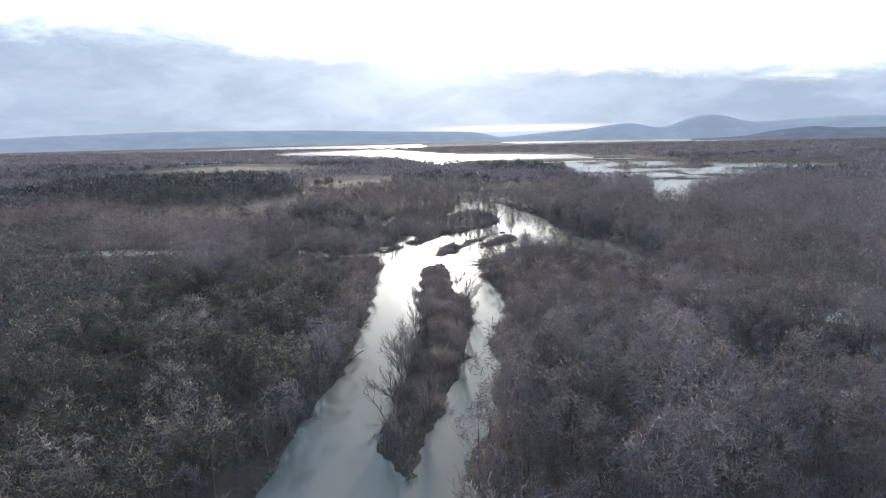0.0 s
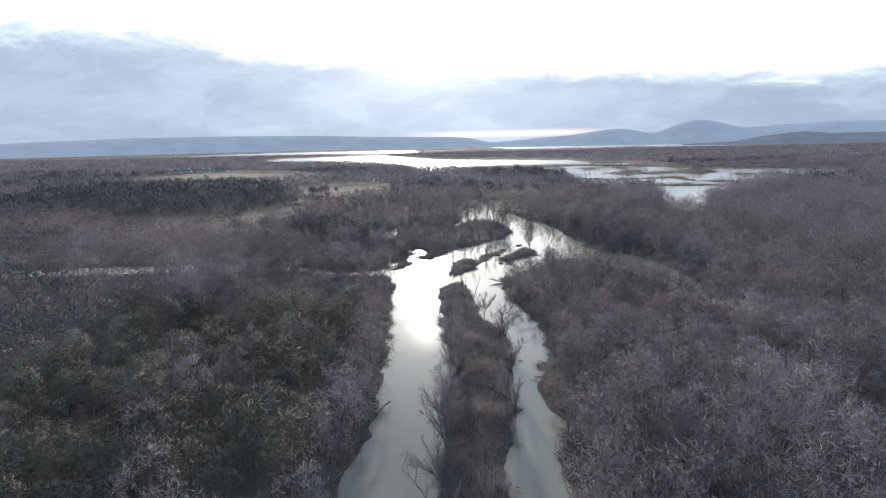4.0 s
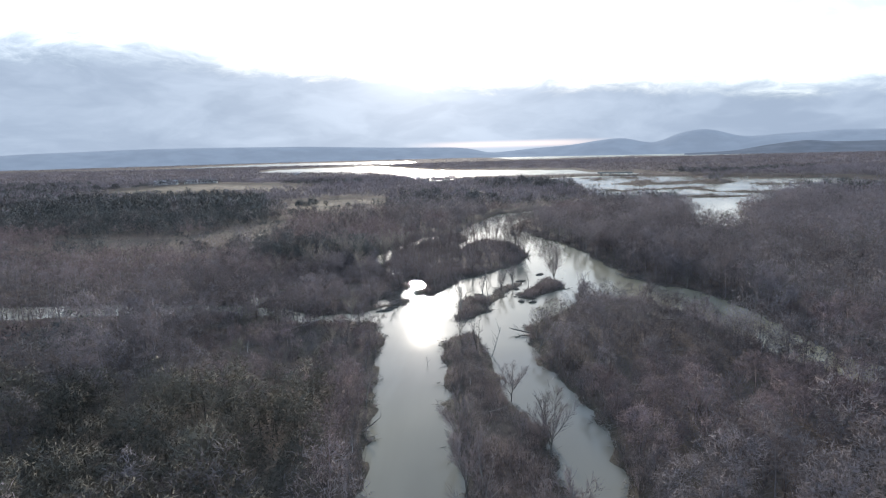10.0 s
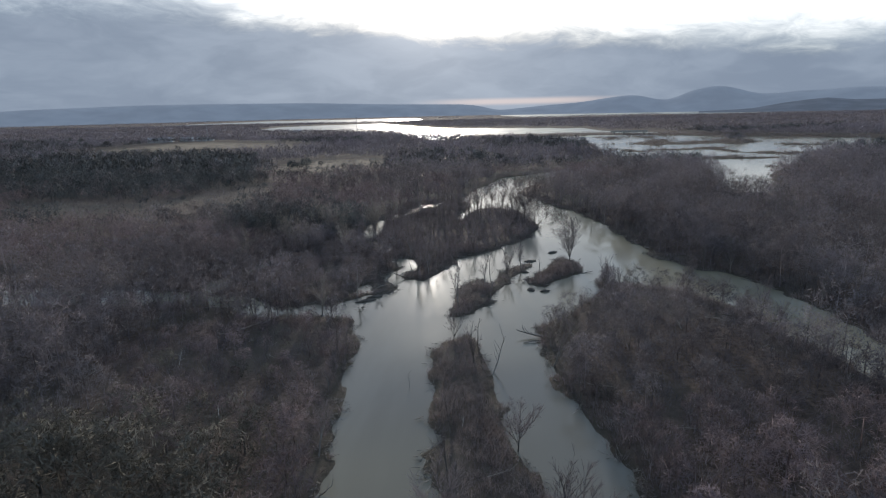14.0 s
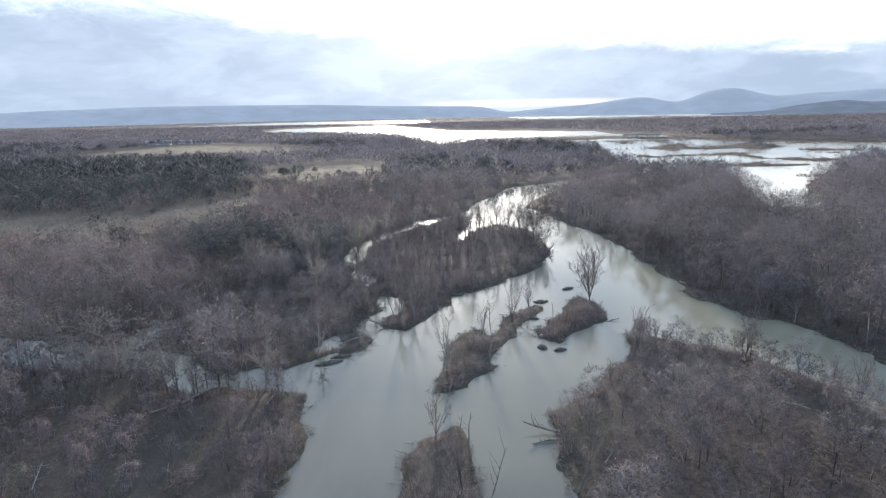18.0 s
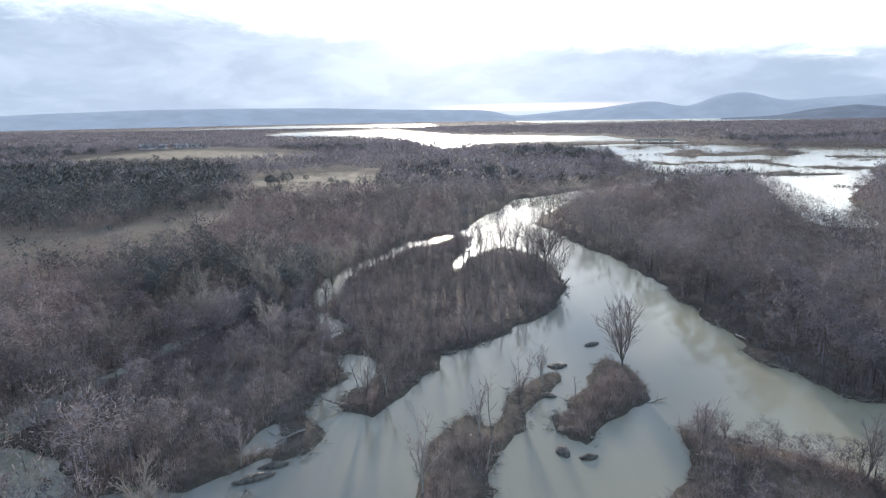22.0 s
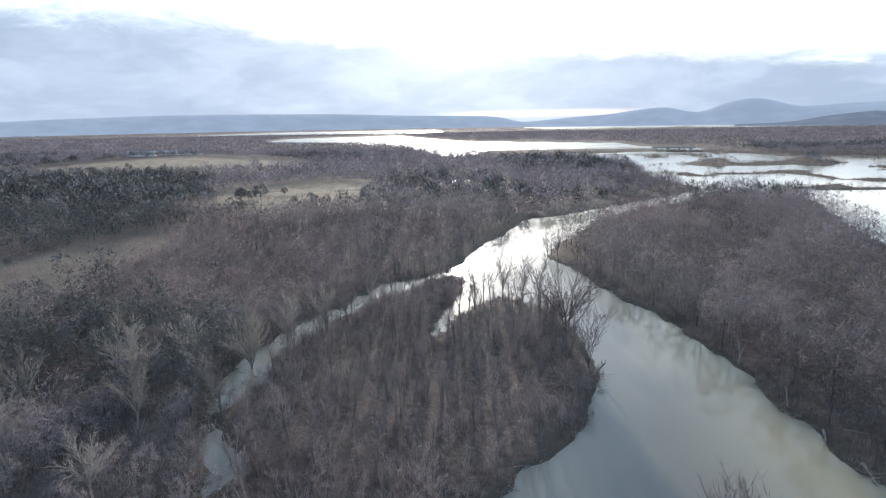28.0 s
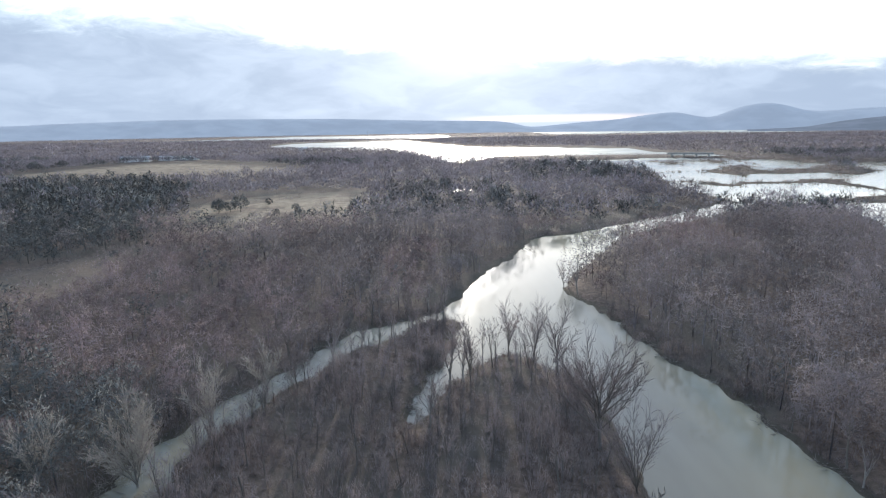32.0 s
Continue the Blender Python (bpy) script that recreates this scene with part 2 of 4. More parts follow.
M_BRUSH = material("brush", woody((0.08, 0.066, 0.065), (0.3, 0.247, 0.24), 0.12, 0.9, 0.6))
M_REED = material("dry_reeds", woody((0.1, 0.083, 0.075), (0.24, 0.2, 0.178), 0.1))
M_LOG = material("weathered_wood", plain((0.09, 0.075, 0.06), (0.3, 0.265, 0.23), 2.5, 0.85, 0.0, 0.6))
M_ROCK = material("mud_and_stone", plain((0.04, 0.034, 0.027), (0.13, 0.11, 0.09), 1.2, 0.9, 0.0, 0.8))
M_CONC = material("concrete", plain((0.22, 0.215, 0.2), (0.36, 0.35, 0.33), 0.4, 0.85))
M_STEEL = material("galvanised_steel", plain((0.3, 0.31, 0.32), (0.45, 0.46, 0.47), 0.5, 0.5, 0.6))
M_WALL = material("white_siding", plain((0.62, 0.62, 0.6), (0.78, 0.78, 0.76), 0.8, 0.7))
M_ROOF = material("pale_roofing", plain((0.3, 0.3, 0.31), (0.48, 0.48, 0.49), 0.7, 0.7))
M_HILL = material("far_hills", hazy_hill_look)
M_HILL_NEAR = material("near_hills", hazy_near_hill_look)


# ---- the plan: water, islands and fields ----
def smooth_loop(pts, steps=5):
    """A closed Catmull-Rom curve through the corners."""
    p = np.array(pts, float)
    a, b, c, d = np.roll(p, 1, 0), p, np.roll(p, -1, 0), np.roll(p, -2, 0)
    out = []
    for s in np.arange(steps) / steps:
        out.append(0.5 * (2 * b + (c - a) * s + (2 * a - 5 * b + 4 * c - d) * s ** 2 + (3 * b - a - 3 * c + d) * s ** 3))
    return np.stack(out, 1).reshape(-1, 2)


def distance_to(loop, x, y):
    """Distance to a closed outline, negative inside."""
    best = np.full(x.shape, 1e18)
    inside = np.zeros(x.shape, bool)
    q = np.roll(loop, -1, 0)
    for (x0, y0), (x1, y1) in zip(loop, q):
        dx, dy = x1 - x0, y1 - y0
        k = np.clip(((x - x0) * dx + (y - y0) * dy) / (dx * dx + dy * dy + 1e-12), 0, 1)
        best = np.minimum(best, (x - x0 - k * dx) ** 2 + (y - y0 - k * dy) ** 2)
        if y0 != y1:
            inside ^= ((y0 > y) != (y1 > y)) & (x < dx * (y - y0) / (y1 - y0) + x0)
    return np.where(inside, -1, 1) * np.sqrt(best)


# the river's left bank upstream, then back down the right side
RIVER_LEFT = [(-32, -300), (-30, 0), (-28, 70), (-27, 95), (-25, 115), (-22, 130), (-22.5, 154.2), (-23, 174.2), (-25, 208.2),
              (-25, 224.2), (-27, 242.2), (-29, 249.2), (-26, 254.2), (-26, 262.2), (-19.5, 268.2), (-20, 274.2), (-24, 281.2), (-20, 292.2),
              (-24.2, 309.2), (-30.4, 324.2), (-37.5, 344.2), (-37.7, 359.2), (-33.9, 375.2), (-29, 386.2), (-21.1, 403.2), (-16.3, 416.2), (-8.3, 423.2),
              (1.6, 429.2), (7.5, 440.2), (16.2, 471), (28.9, 500), (39.6, 531), (58.5, 543), (96.1, 577), (153.6, 626), (191.2, 668)]
RIVER_RIGHT = [(192.4, 648), (137, 588), (86.4, 546), (59.9, 500), (45.2, 469), (39.4, 448.2), (45.5, 436.2), (51, 410), (57.2, 390),
               (62.8, 361), (63.8, 331), (64.2, 318), (66.3, 311), (63.4, 303.5), (64.8, 298.5), (67.4, 292.5), (72.3, 283.7), (79.5, 276.5), (86, 249.2), (85, 214.2), (104, 172), (160, 140),
               (260, 110)]
RIVER_BACK = [(260, 97), (155, 122), (103, 154.2), (78, 197.2), (69, 224.2), (68, 244.2), (58, 263.2), (46, 269.2), (39, 275.2),
              (34, 261.2), (24, 247.2), (16, 239.2), (14.5, 221.2), (15, 207.2), (18, 193.2), (19, 175.2), (17, 161.2), (13, 148),
              (11.5, 135), (13, 125), (10.5, 108), (7, 94), (3, 84), (3.5, 70), (-1, 30), (-6, -300)]
SLOUGH = [(-27, 249.2), (-31, 248.2), (-43, 250.2), (-52, 249.2), (-60, 256.2), (-76, 260.2), (-96, 262.2), (-120, 265.2), (-190, 261.2),
          (-190, 275.2), (-122, 280.2), (-99, 276.2), (-83, 272.2), (-67, 269.2), (-56, 262.2), (-48, 258.2), (-41, 257.2), (-32, 260.2),
          (-25, 265.2)]
BACKWATER = [(-78, 275.2), (-73, 285.2), (-67.1, 299.2), (-60.3, 317.2), (-54.4, 327.2), (-50.5, 335.2), (-53.4, 329.2), (-57.3, 315.2), (-63.1, 299.2),
             (-68, 284.2), (-71, 271.2)]
MARSH = [(132, 1000), (157, 1070), (302, 1105), (422, 1010), (554, 900), (555, 760), (416, 720), (362, 690), (300, 603),
         (246, 542), (216, 502), (188, 440), (164, 436), (168, 460), (182, 500), (205, 560), (218, 610), (201, 645),
         (176, 660), (171, 740), (185, 820), (196, 900), (158, 950)]
# The dip in the near shore is shaped to stand in for sun glare.
LAKE = [(-479.2, 1715), (-331, 1590), (-135.7, 1455), (-69, 1290), (-28, 1130), (2, 1075), (34, 1130), (55, 1215), (171, 1212), (300.8, 1215),
        (361.4, 1150), (391.1, 1180), (319.9, 1300), (318.5, 1440), (137.1, 1580), (9.3, 1660), (-169.1, 2200), (-250.7, 2360), (-538.5, 2140)]
FAR_ARM = [(-1420, 2480), (-1150, 2640), (-880, 2750), (-520, 2680), (-130, 2560), (-120, 3450), (-520, 3550), (-980, 3550), (-1250, 2900)]
FAR_BAY = [(440, 3150), (760, 3200), (1110, 3250), (1110, 4500), (760, 4450), (440, 4400)]
FAR_COVE = [(1190, 3000), (1660, 2950), (2060, 2900), (2060, 4000), (1660, 4100), (1190, 4200)]
PONDS = [(-4.3, 716), (19.7, 720), (19.6, 732), (-4.4, 729)]
LONG_ISLAND = [(-6, 81), (-10, 88), (-11.5, 97), (-11, 106), (-9, 125), (-7.5, 140), (-7, 164.2), (-8.5, 189.2), (-9.3, 211.2),
               (-9.5, 221.2), (-7.5, 230.2), (-3, 234.7), (0.5, 233.2), (2, 222.2), (2.6, 207.2), (4.5, 191.2), (8.3, 175.2), (8, 164.2),
               (7, 148), (5, 128), (1.5, 112), (-2, 97), (-4, 87)]
BIG_ISLAND = [(10.7, 422.2), (4.6, 426.2), (-7.2, 412.2), (-19.1, 394.2), (-27.8, 371.2), (-31.7, 356.2), (-29.6, 344.2), (-34, 334.2), (-26.4, 326.2),
              (-23.8, 315.2), (-27.2, 305.2), (-15.6, 303.7), (-14, 291.2), (-17.5, 282.2), (-13, 277.2), (-8, 283.2), (-3, 294.2), (-1.1, 302.2),
              (2.8, 306.2), (9.8, 311.2), (18.7, 321.2), (28.6, 334.2), (34.4, 349.2), (35.2, 367.2), (32, 389.2), (23.9, 400.2), (17.5, 401.2),
              (10, 392), (4.5, 374), (1.8, 376), (4.4, 395), (8, 408)]
MID_ISLAND = [(-4, 247.7), (-3.5, 258.2), (-2, 269.2), (2, 276.2), (5, 277.2), (8, 273.2), (12, 284.2), (17, 292.2), (22.4, 296.2),
              (22.9, 294.2), (18, 284.2), (13, 274.2), (8, 267.2), (7, 258.2), (3, 253.2), (0, 248.2)]
ISLET = [(34.4, 300.8), (37.6, 297.0), (37.6, 288.5), (34.4, 281.5), (29.5, 277.2), (25.5, 275.6), (22.2, 270.8), (18.9, 271.2), (18.6, 274.6), (21.4, 280.2), (25.8, 288.4), (29.5, 295.0)]
FIELD = [(-158, 640), (-130, 685), (-83, 705), (-54, 660), (-52, 595), (-66, 560), (-90, 545), (-118, 538), (-134, 575)]
MEADOW = [(-117, 512), (-136, 480), (-164, 436), (-212, 440), (-255, 415), (-165, 368), (-130, 380), (-106, 408), (-106, 465), (-108, 500)]
FAR_FIELD = [(-500, 900), (-430, 1110), (-300, 1060), (-180, 960), (-165, 850), (-250, 800), (-410, 800)]
SWAMP = [(-22, 266), (-40, 264), (-58, 272), (-66, 284), (-60, 302), (-50, 318), (-38, 330), (-30, 322), (-24, 306), (-22, 285)]
POOL = [(-31.5, 268.5), (-31.2, 273.2), (-27.2, 276), (-25.4, 271), (-28.6, 267.2)]
CEDARS = [(-130.6, 545), (-163.5, 640), (-255, 750), (-430, 690), (-362, 490), (-226.6, 447.2), (-166.6, 445.2), (-140, 490)]

# low bars in the marsh: middle, half length, half width, bearing of the long side
BARS = [(285, 890, 74, 17, 67), (202, 868, 46, 4, 20), (205, 757, 36, 9, -58), (385, 880, 66, 26, 60), (300, 740, 40, 9, 92), (343, 992, 44, 2.5, 86),
        (323, 915, 46, 2.5, 92), (225, 640, 42, 5, 29), (243, 656, 14, 3, -17), (294, 738, 18, 3, -34), (262, 564, 16, 4, -30), (187, 932, 6, 5, 0),
        (470, 935, 50, 10, -28), (400, 760, 36, 4, 20)]

WATERS = [smooth_loop(RIVER_LEFT + RIVER_RIGHT + RIVER_BACK, 3), *(smooth_loop(p, 3) for p in (SLOUGH, BACKWATER, POOL, MARSH)),
          *(smooth_loop(p, 2) for p in (LAKE, FAR_ARM, FAR_BAY, FAR_COVE, PONDS))]
ISLANDS = [smooth_loop(p, 3) for p in (LONG_ISLAND, BIG_ISLAND, MID_ISLAND, ISLET)]
OPEN = [smooth_loop(p, 3) for p in (FIELD, MEADOW, FAR_FIELD)]
CEDAR_WOOD = smooth_loop(CEDARS, 3)
SWAMP_LOOP = smooth_loop(SWAMP, 3)


def lattice(seed):
    r = np.random.RandomState(seed)
    return r.rand(256, 256)


LAT = [lattice(s) for s in (3, 5, 7)]


def waves(x, y, size, k=0):
    """Smooth value noise from 0 to 1 with features of about that many metres."""
    u, v = x / size, y / size
    i, j = np.floor(u).astype(int), np.floor(v).astype(int)
    a, b = u - i, v - j
    a, b = a * a * (3 - 2 * a), b * b * (3 - 2 * b)
    g = LAT[k]
    p, q, r, s = g[i % 256, j % 256], g[(i + 1) % 256, j % 256], g[i % 256, (j + 1) % 256], g[(i + 1) % 256, (j + 1) % 256]
    return (p * (1 - a) + q * a) * (1 - b) + (r * (1 - a) + s * a) * b


def shore(x, y):
    """Metres from the water's edge: positive on land, negative in water."""
    wob = 1.0 + np.clip((y - 500) / 300, 0, 3)
    xx = x + wob * (3.2 * (waves(x, y, 4.5, 0) - 0.5) + 1.0 * (waves(x, y, 1.9, 1) - 0.5))
    yy = y + wob * (3.2 * (waves(x, y, 4.5, 1) - 0.5) + 1.0 * (waves(x, y, 1.9, 2) - 0.5))
    water = np.full(x.shape, 1e9)
    for w in WATERS:
        water = np.minimum(water, distance_to(w, xx, yy))
    isle = np.full(x.shape, 1e9)
    for w in ISLANDS:
        isle = np.minimum(isle, distance_to(w, xx, yy))
    # grassy bars in the marsh
    for bx, by, half, wide, turn in BARS:
        c, w = math.cos(radians(turn)), math.sin(radians(turn))
        u, v = (xx - bx) * c + (yy - by) * w, (yy - by) * c - (xx - bx) * w
        isle = np.minimum(isle, (np.hypot(u / half, v / wide) - 1) * wide + 0.5 * wide * (waves(x, y, 14, 2) - 0.5))
    bars = (0.68 - 0.62 * waves(x * 0.55 + 0.4 * y, y * 1.2, 46, 1) - 0.38 * waves(x, y, 21, 2)) * 90
    bars = np.where((y > 640) & (y < 1110) & (x > 120), bars, 1e9)
    isle = np.minimum(isle, np.where(bars < 0, np.maximum(bars, -4), 1e9))
    return np.maximum(water, -isle)


def open_land(x, y):
    d = np.full(x.shape, 1e9)
    for w in OPEN:
        d = np.minimum(d, distance_to(w, x, y))
    return d + 14 * np.clip(0.42 - waves(x, y, 13, 1), 0, 1)      # ragged edges


def height(x, y, d):
    s = np.clip(d / 5.0, 0, 1)
    land = 0.12 + 0.85 * s * s * (3 - 2 * s) + 0.5 * (waves(x, y, 14, 2) - 0.5) * s + 0.25 * (waves(x, y, 3.0, 0) - 0.5) * np.clip(d, 0, 1)
    land = land + 0.8 * np.clip((d - 20) / 80, 0, 1) + 2.0 * (waves(x, y, 160, 1) - 0.3) * np.clip((d - 40) / 150, 0, 1)
    return np.where(d > 0, np.maximum(land, 0.1), np.maximum(0.1 + d * 0.45, -1.6))


def axis(lo, a, b, hi, step, grow):
    mids = list(np.arange(a, b + 0.01, step))
    up, s = [], step
    while (up[-1] if up else mids[-1]) < hi:
        s *= grow
        up.append((up[-1] if up else mids[-1]) + s)
    down, s = [], step
    while (down[-1] if down else mids[0]) > lo:
        s *= grow
        down.append((down[-1] if down else mids[0]) - s)
    return np.array(down[::-1] + mids + up)


def mesh_of(name, verts, faces, mat, smooth=False, normals=None):
    """A mesh from arrays of corners and of triangles or quads."""
    me = bpy.data.meshes.new(name)
    verts, faces = np.asarray(verts, np.float32), np.asarray(faces, np.int32)
    k = faces.shape[1]
    me.vertices.add(len(verts))
    me.vertices.foreach_set("co", verts.ravel())
    me.loops.add(faces.size)
    me.loops.foreach_set("vertex_index", faces.ravel())
    me.polygons.add(len(faces))
    me.polygons.foreach_set("loop_start", np.arange(0, faces.size, k, dtype=np.int32))
    me.polygons.foreach_set("use_smooth", np.full(len(faces), smooth))
    me.update(calc_edges=True)
    if normals is not None:
        me.normals_split_custom_set_from_vertices(np.asarray(normals, np.float32))
    me.materials.append(mat)
    return me


def build_ground():
    xs = axis(-4700, -64, 90, 4700, 1.8, 1.06)
    ys = axis(-4500, 80, 440, 4800, 1.8, 1.045)
    gx, gy = np.meshgrid(xs, ys)
    x, y = gx.ravel(), gy.ravel()
    d = shore(x, y)
    z = height(x, y, d)
    nx, ny = len(xs), len(ys)
    i = (np.arange(ny - 1)[:, None] * nx + np.arange(nx - 1)[None, :]).ravel()
    me = mesh_of("ground", np.stack([x, y, z], 1), np.stack([i, i + 1, i + nx + 1, i + nx], 1), M_GROUND, True)
    att = me.attributes.new("open_grass", "FLOAT", "POINT")
    att.data.foreach_set("value", (np.clip(0.5 - open_land(x, y) / 6.0, 0, 1) * np.where(distance_to(OPEN[1], x, y) < 6, 0.22, 0.8)).astype(np.float32))
    tagged(new("ground", me), "brown leaf-littered river flats with muddy banks and dry fields", "ground", kind="structure")


def build_water():
    def sheet(name, x0, x1, y0, y1, mat, label):
        v = [(x0, y0, 0), (x1, y0, 0), (x1, y1, 0), (x0, y1, 0)]
        tagged(new(name, mesh_of(name, v, [(0, 1, 2, 3)], mat)), label, "water", kind="structure")
    sheet("river_water", -4700, 4700, -4500, 690, M_RIVER, "calm silty tan-grey river water mirroring the bright sky")
    sheet("marsh_water", -4700, 4700, 690, 1072, M_MARSH, "still pale marsh water mirroring the sky")
    sheet("lake_water", -4700, 4700, 1072, 4800, M_LAKE, "pale rippled lake water glinting under the sun")


def build_hills():
    # bearing in degrees, height of the skyline in thousandths of the distance
    far = [(-75, 3), (-50, 4), (-36.6, 8.4), (-34.8, 10.1), (-30.9, 12), (-26.7, 14.1), (-22.2, 14.5), (-18.4, 14.3), (-11.8, 13.2), (-4.4, 8.9), (2.7, 6.4), (4.3, 3.1), (5.4, -2.9), (6.1, -4), (9.7, 1.1), (13.8, 5.9),
           (16.3, 11.9), (18.3, 15.4), (19.3, 12.4), (20.8, 5.7), (21.7, 7), (23, 17.4), (24.4, 23.4), (25.3, 25.3), (26.6, 22.1), (28.3, 12.2), (30, 12.1), (31.6, 14.4), (33.9, 15.4), (35, 17.7),
           (39, 16), (46, 20), (60, 8), (75, 5)]
    near = [(24, -12), (27, -10), (28.4, -8.1), (30.5, -1.6), (32.4, 2.3), (33.6, 4.1), (35.4, 1), (39, 1), (45, 4), (55, -4), (60, -12)]
    for name, sky, r0, r1, look_of, label in (("hill_backdrop_far", far, 3950, 4650, M_HILL, "long wooded ridges in the distance, tinted and glowing blue-grey for haze"),
                                     ("hill_backdrop_near", near, 3300, 3900, M_HILL_NEAR, "low wooded hill before the ridges, tinted dark blue for haze")):
        az = np.linspace(sky[0][0], sky[-1][0], 420)
        top = np.interp(az, [p[0] for p in sky], [p[1] for p in sky])
        k = np.ones(5) / 5
        top = np.convolve(np.pad(top, 2, mode="edge"), k, "valid")
        rows = []
        for f in np.linspace(0, 1, 9):
            r = r0 + (r1 - r0) * f
            peak = 50 + top / 1000 * r1
            prof = np.sin(min(f / 0.8, 1.0) * math.pi / 2) ** 1.3 if f < 0.85 else 0.9
            z = -2 + np.maximum(peak + 2, 4) * prof
            a = np.radians(az)
            rows.append(np.stack([r * np.sin(a), r * np.cos(a) + 140, z], 1))
        v = np.concatenate(rows)
        n = len(az)
        i = (np.arange(8)[:, None] * n + np.arange(n - 1)[None, :]).ravel()
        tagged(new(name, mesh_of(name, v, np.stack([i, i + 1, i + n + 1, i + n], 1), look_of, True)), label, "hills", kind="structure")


build_ground()
build_water()
build_hills()


# ---- trees ----
def tube(p, q, r0, r1, n=4):
    """Corners and triangles of a tapered limb."""
    p, q = np.asarray(p, float), np.asarray(q, float)
    w = q - p
    w /= np.linalg.norm(w) + 1e-9
    u = np.cross(w, (0.3, 0.9, 0.2) if abs(w[0]) < 0.8 else (0, 0.2, 0.95))
    u /= np.linalg.norm(u)
    t = np.cross(w, u)
    a = np.arange(n) * 2 * math.pi / n
    ring = np.cos(a)[:, None] * u + np.sin(a)[:, None] * t
    v = np.concatenate([p + ring * r0, q + ring * r1])
    f = []
    for k in range(n):
        m = (k + 1) % n
        f += [(k, m, n + m), (k, n + m, n + k)]
    return v, np.array(f)


def sliver(p, q, width, rng, face=None):
    """One flat tapering spray of twigs, turned to face outward where that is given."""
    p, q = np.asarray(p, float), np.asarray(q, float)
    s = np.cross(q - p, rng.normal(size=3) if face is None else face + rng.normal(0, 0.35, 3))
    s *= width * 0.5 / (np.linalg.norm(s) + 1e-9)
    return np.array([p - s, p + s, q]), np.array([(0, 1, 2)])


def joined(pieces):
    vs, fs, k = [], [], 0
    for v, f in pieces:
        vs.append(v)
        fs.append(np.asarray(f) + k)
        k += len(v)
    return np.concatenate(vs), np.concatenate(fs)


def bent(p, d, length, rng, steps, wander, lift):
    """Points along a limb that wanders and turns up."""
    pts = [np.array(p, float)]
    d = np.array(d, float)
    for _ in range(steps):
        d = d + rng.normal(0, wander, 3) + np.array((0, 0, lift))
        d /= np.linalg.norm(d)
        pts.append(pts[-1] + d * length / steps)
    return pts


def limb_of(pts, radii, n=4):
    """One joined, tapering limb along its points."""
    pts = np.array(pts, float)
    vs, fs = [], []
    for k, (p, r) in enumerate(zip(pts, radii)):
        w = pts[min(k + 1, len(pts) - 1)] - pts[max(k - 1, 0)]
        w /= np.linalg.norm(w) + 1e-9
        u = np.cross(w, (0.31, 0.9, 0.2) if abs(w[1]) < 0.8 else (0.95, 0.1, 0.2))
        u /= np.linalg.norm(u)
        t = np.cross(w, u)
        a = np.arange(n) * 2 * math.pi / n
        vs.append(p + (np.cos(a)[:, None] * u + np.sin(a)[:, None] * t) * r)
    for k in range(len(pts) - 1):
        for m in range(n):
            q = (m + 1) % n
            a, c = k * n, (k + 1) * n
            fs += [(a + m, a + q, c + q), (a + m, c + q, c + m)]
    return np.concatenate(vs), np.array(fs)


def fan_tree(rng, h, spread, forks=6, split=0.3, subs=4, twigs=8, width=0.03, top=0.78, thick=0.0115, arch=0.22):
    """A leafless tree whose trunk forks into a fan of rising limbs with fine twigs."""
    lean = np.array((rng.normal(0, 0.05), rng.normal(0, 0.05), 1.0))
    path = bent((0, 0, -0.4), lean, h * split + 0.4, rng, 4, 0.03, 0.02)
    rad = h * thick
    trunk = [limb_of(path, [rad * (1.35 - 0.13 * k if k else 1.8) for k in range(5)], 6)]
    limb, twig = [], []
    for j in range(forks):
        base = path[4] if split < 0.15 else path[2 + j % 3]
        a = j * 2.4 + rng.uniform(-0.4, 0.4)
        out = 0.12 if j == 0 else rng.uniform(0.45, 1.0)
        goal = path[4] + np.array((math.cos(a) * spread * out, math.sin(a) * spread * out, 0))
        goal[2] = h * (top + (1 - top) * (1 - out * out) * rng.uniform(0.8, 1.1))
        v = goal - base
        ln = np.linalg.norm(v)
        w = v / ln + np.array((0, 0, arch))
        lp = bent(base, w / np.linalg.norm(w), ln, rng, 6, 0.075, -0.13 * arch)
        lr = rad * (0.62 if split > 0.15 else 0.5) * rng.uniform(0.8, 1.1)
        limb.append(limb_of(lp, [lr * (1 - m / 6.8) for m in range(7)], 5))
        for m in range(2, 7):
            w = (lp[m] - lp[m - 1]) / np.linalg.norm(lp[m] - lp[m - 1])
            for _ in range(subs):
                side = rng.normal(0, 1, 3)
                side -= w * side.dot(w)
                d = w + side / np.linalg.norm(side) * rng.uniform(0.4, 0.95) + np.array((0, 0, 0.1))
                d /= np.linalg.norm(d)
                bl = ln * rng.uniform(0.14, 0.3) * (1.3 - m * 0.09)
                bp = bent(lp[m] + (lp[m - 1] - lp[m]) * rng.rand(), d, bl, rng, 2, 0.06, 0.04)
                twig.append(tube(bp[0], bp[2], lr * 0.28, lr * 0.07, 3))
                for _ in range(twigs):
                    st = bp[0] + (bp[2] - bp[0]) * rng.uniform(0.2, 1.0)
                    td = d + rng.normal(0, 0.36, 3) + np.array((0, 0, 0.12))
                    twig.append(sliver(st, st + td / np.linalg.norm(td) * rng.uniform(0.35, 0.8) * bl, width, rng))
    return trunk, limb, twig


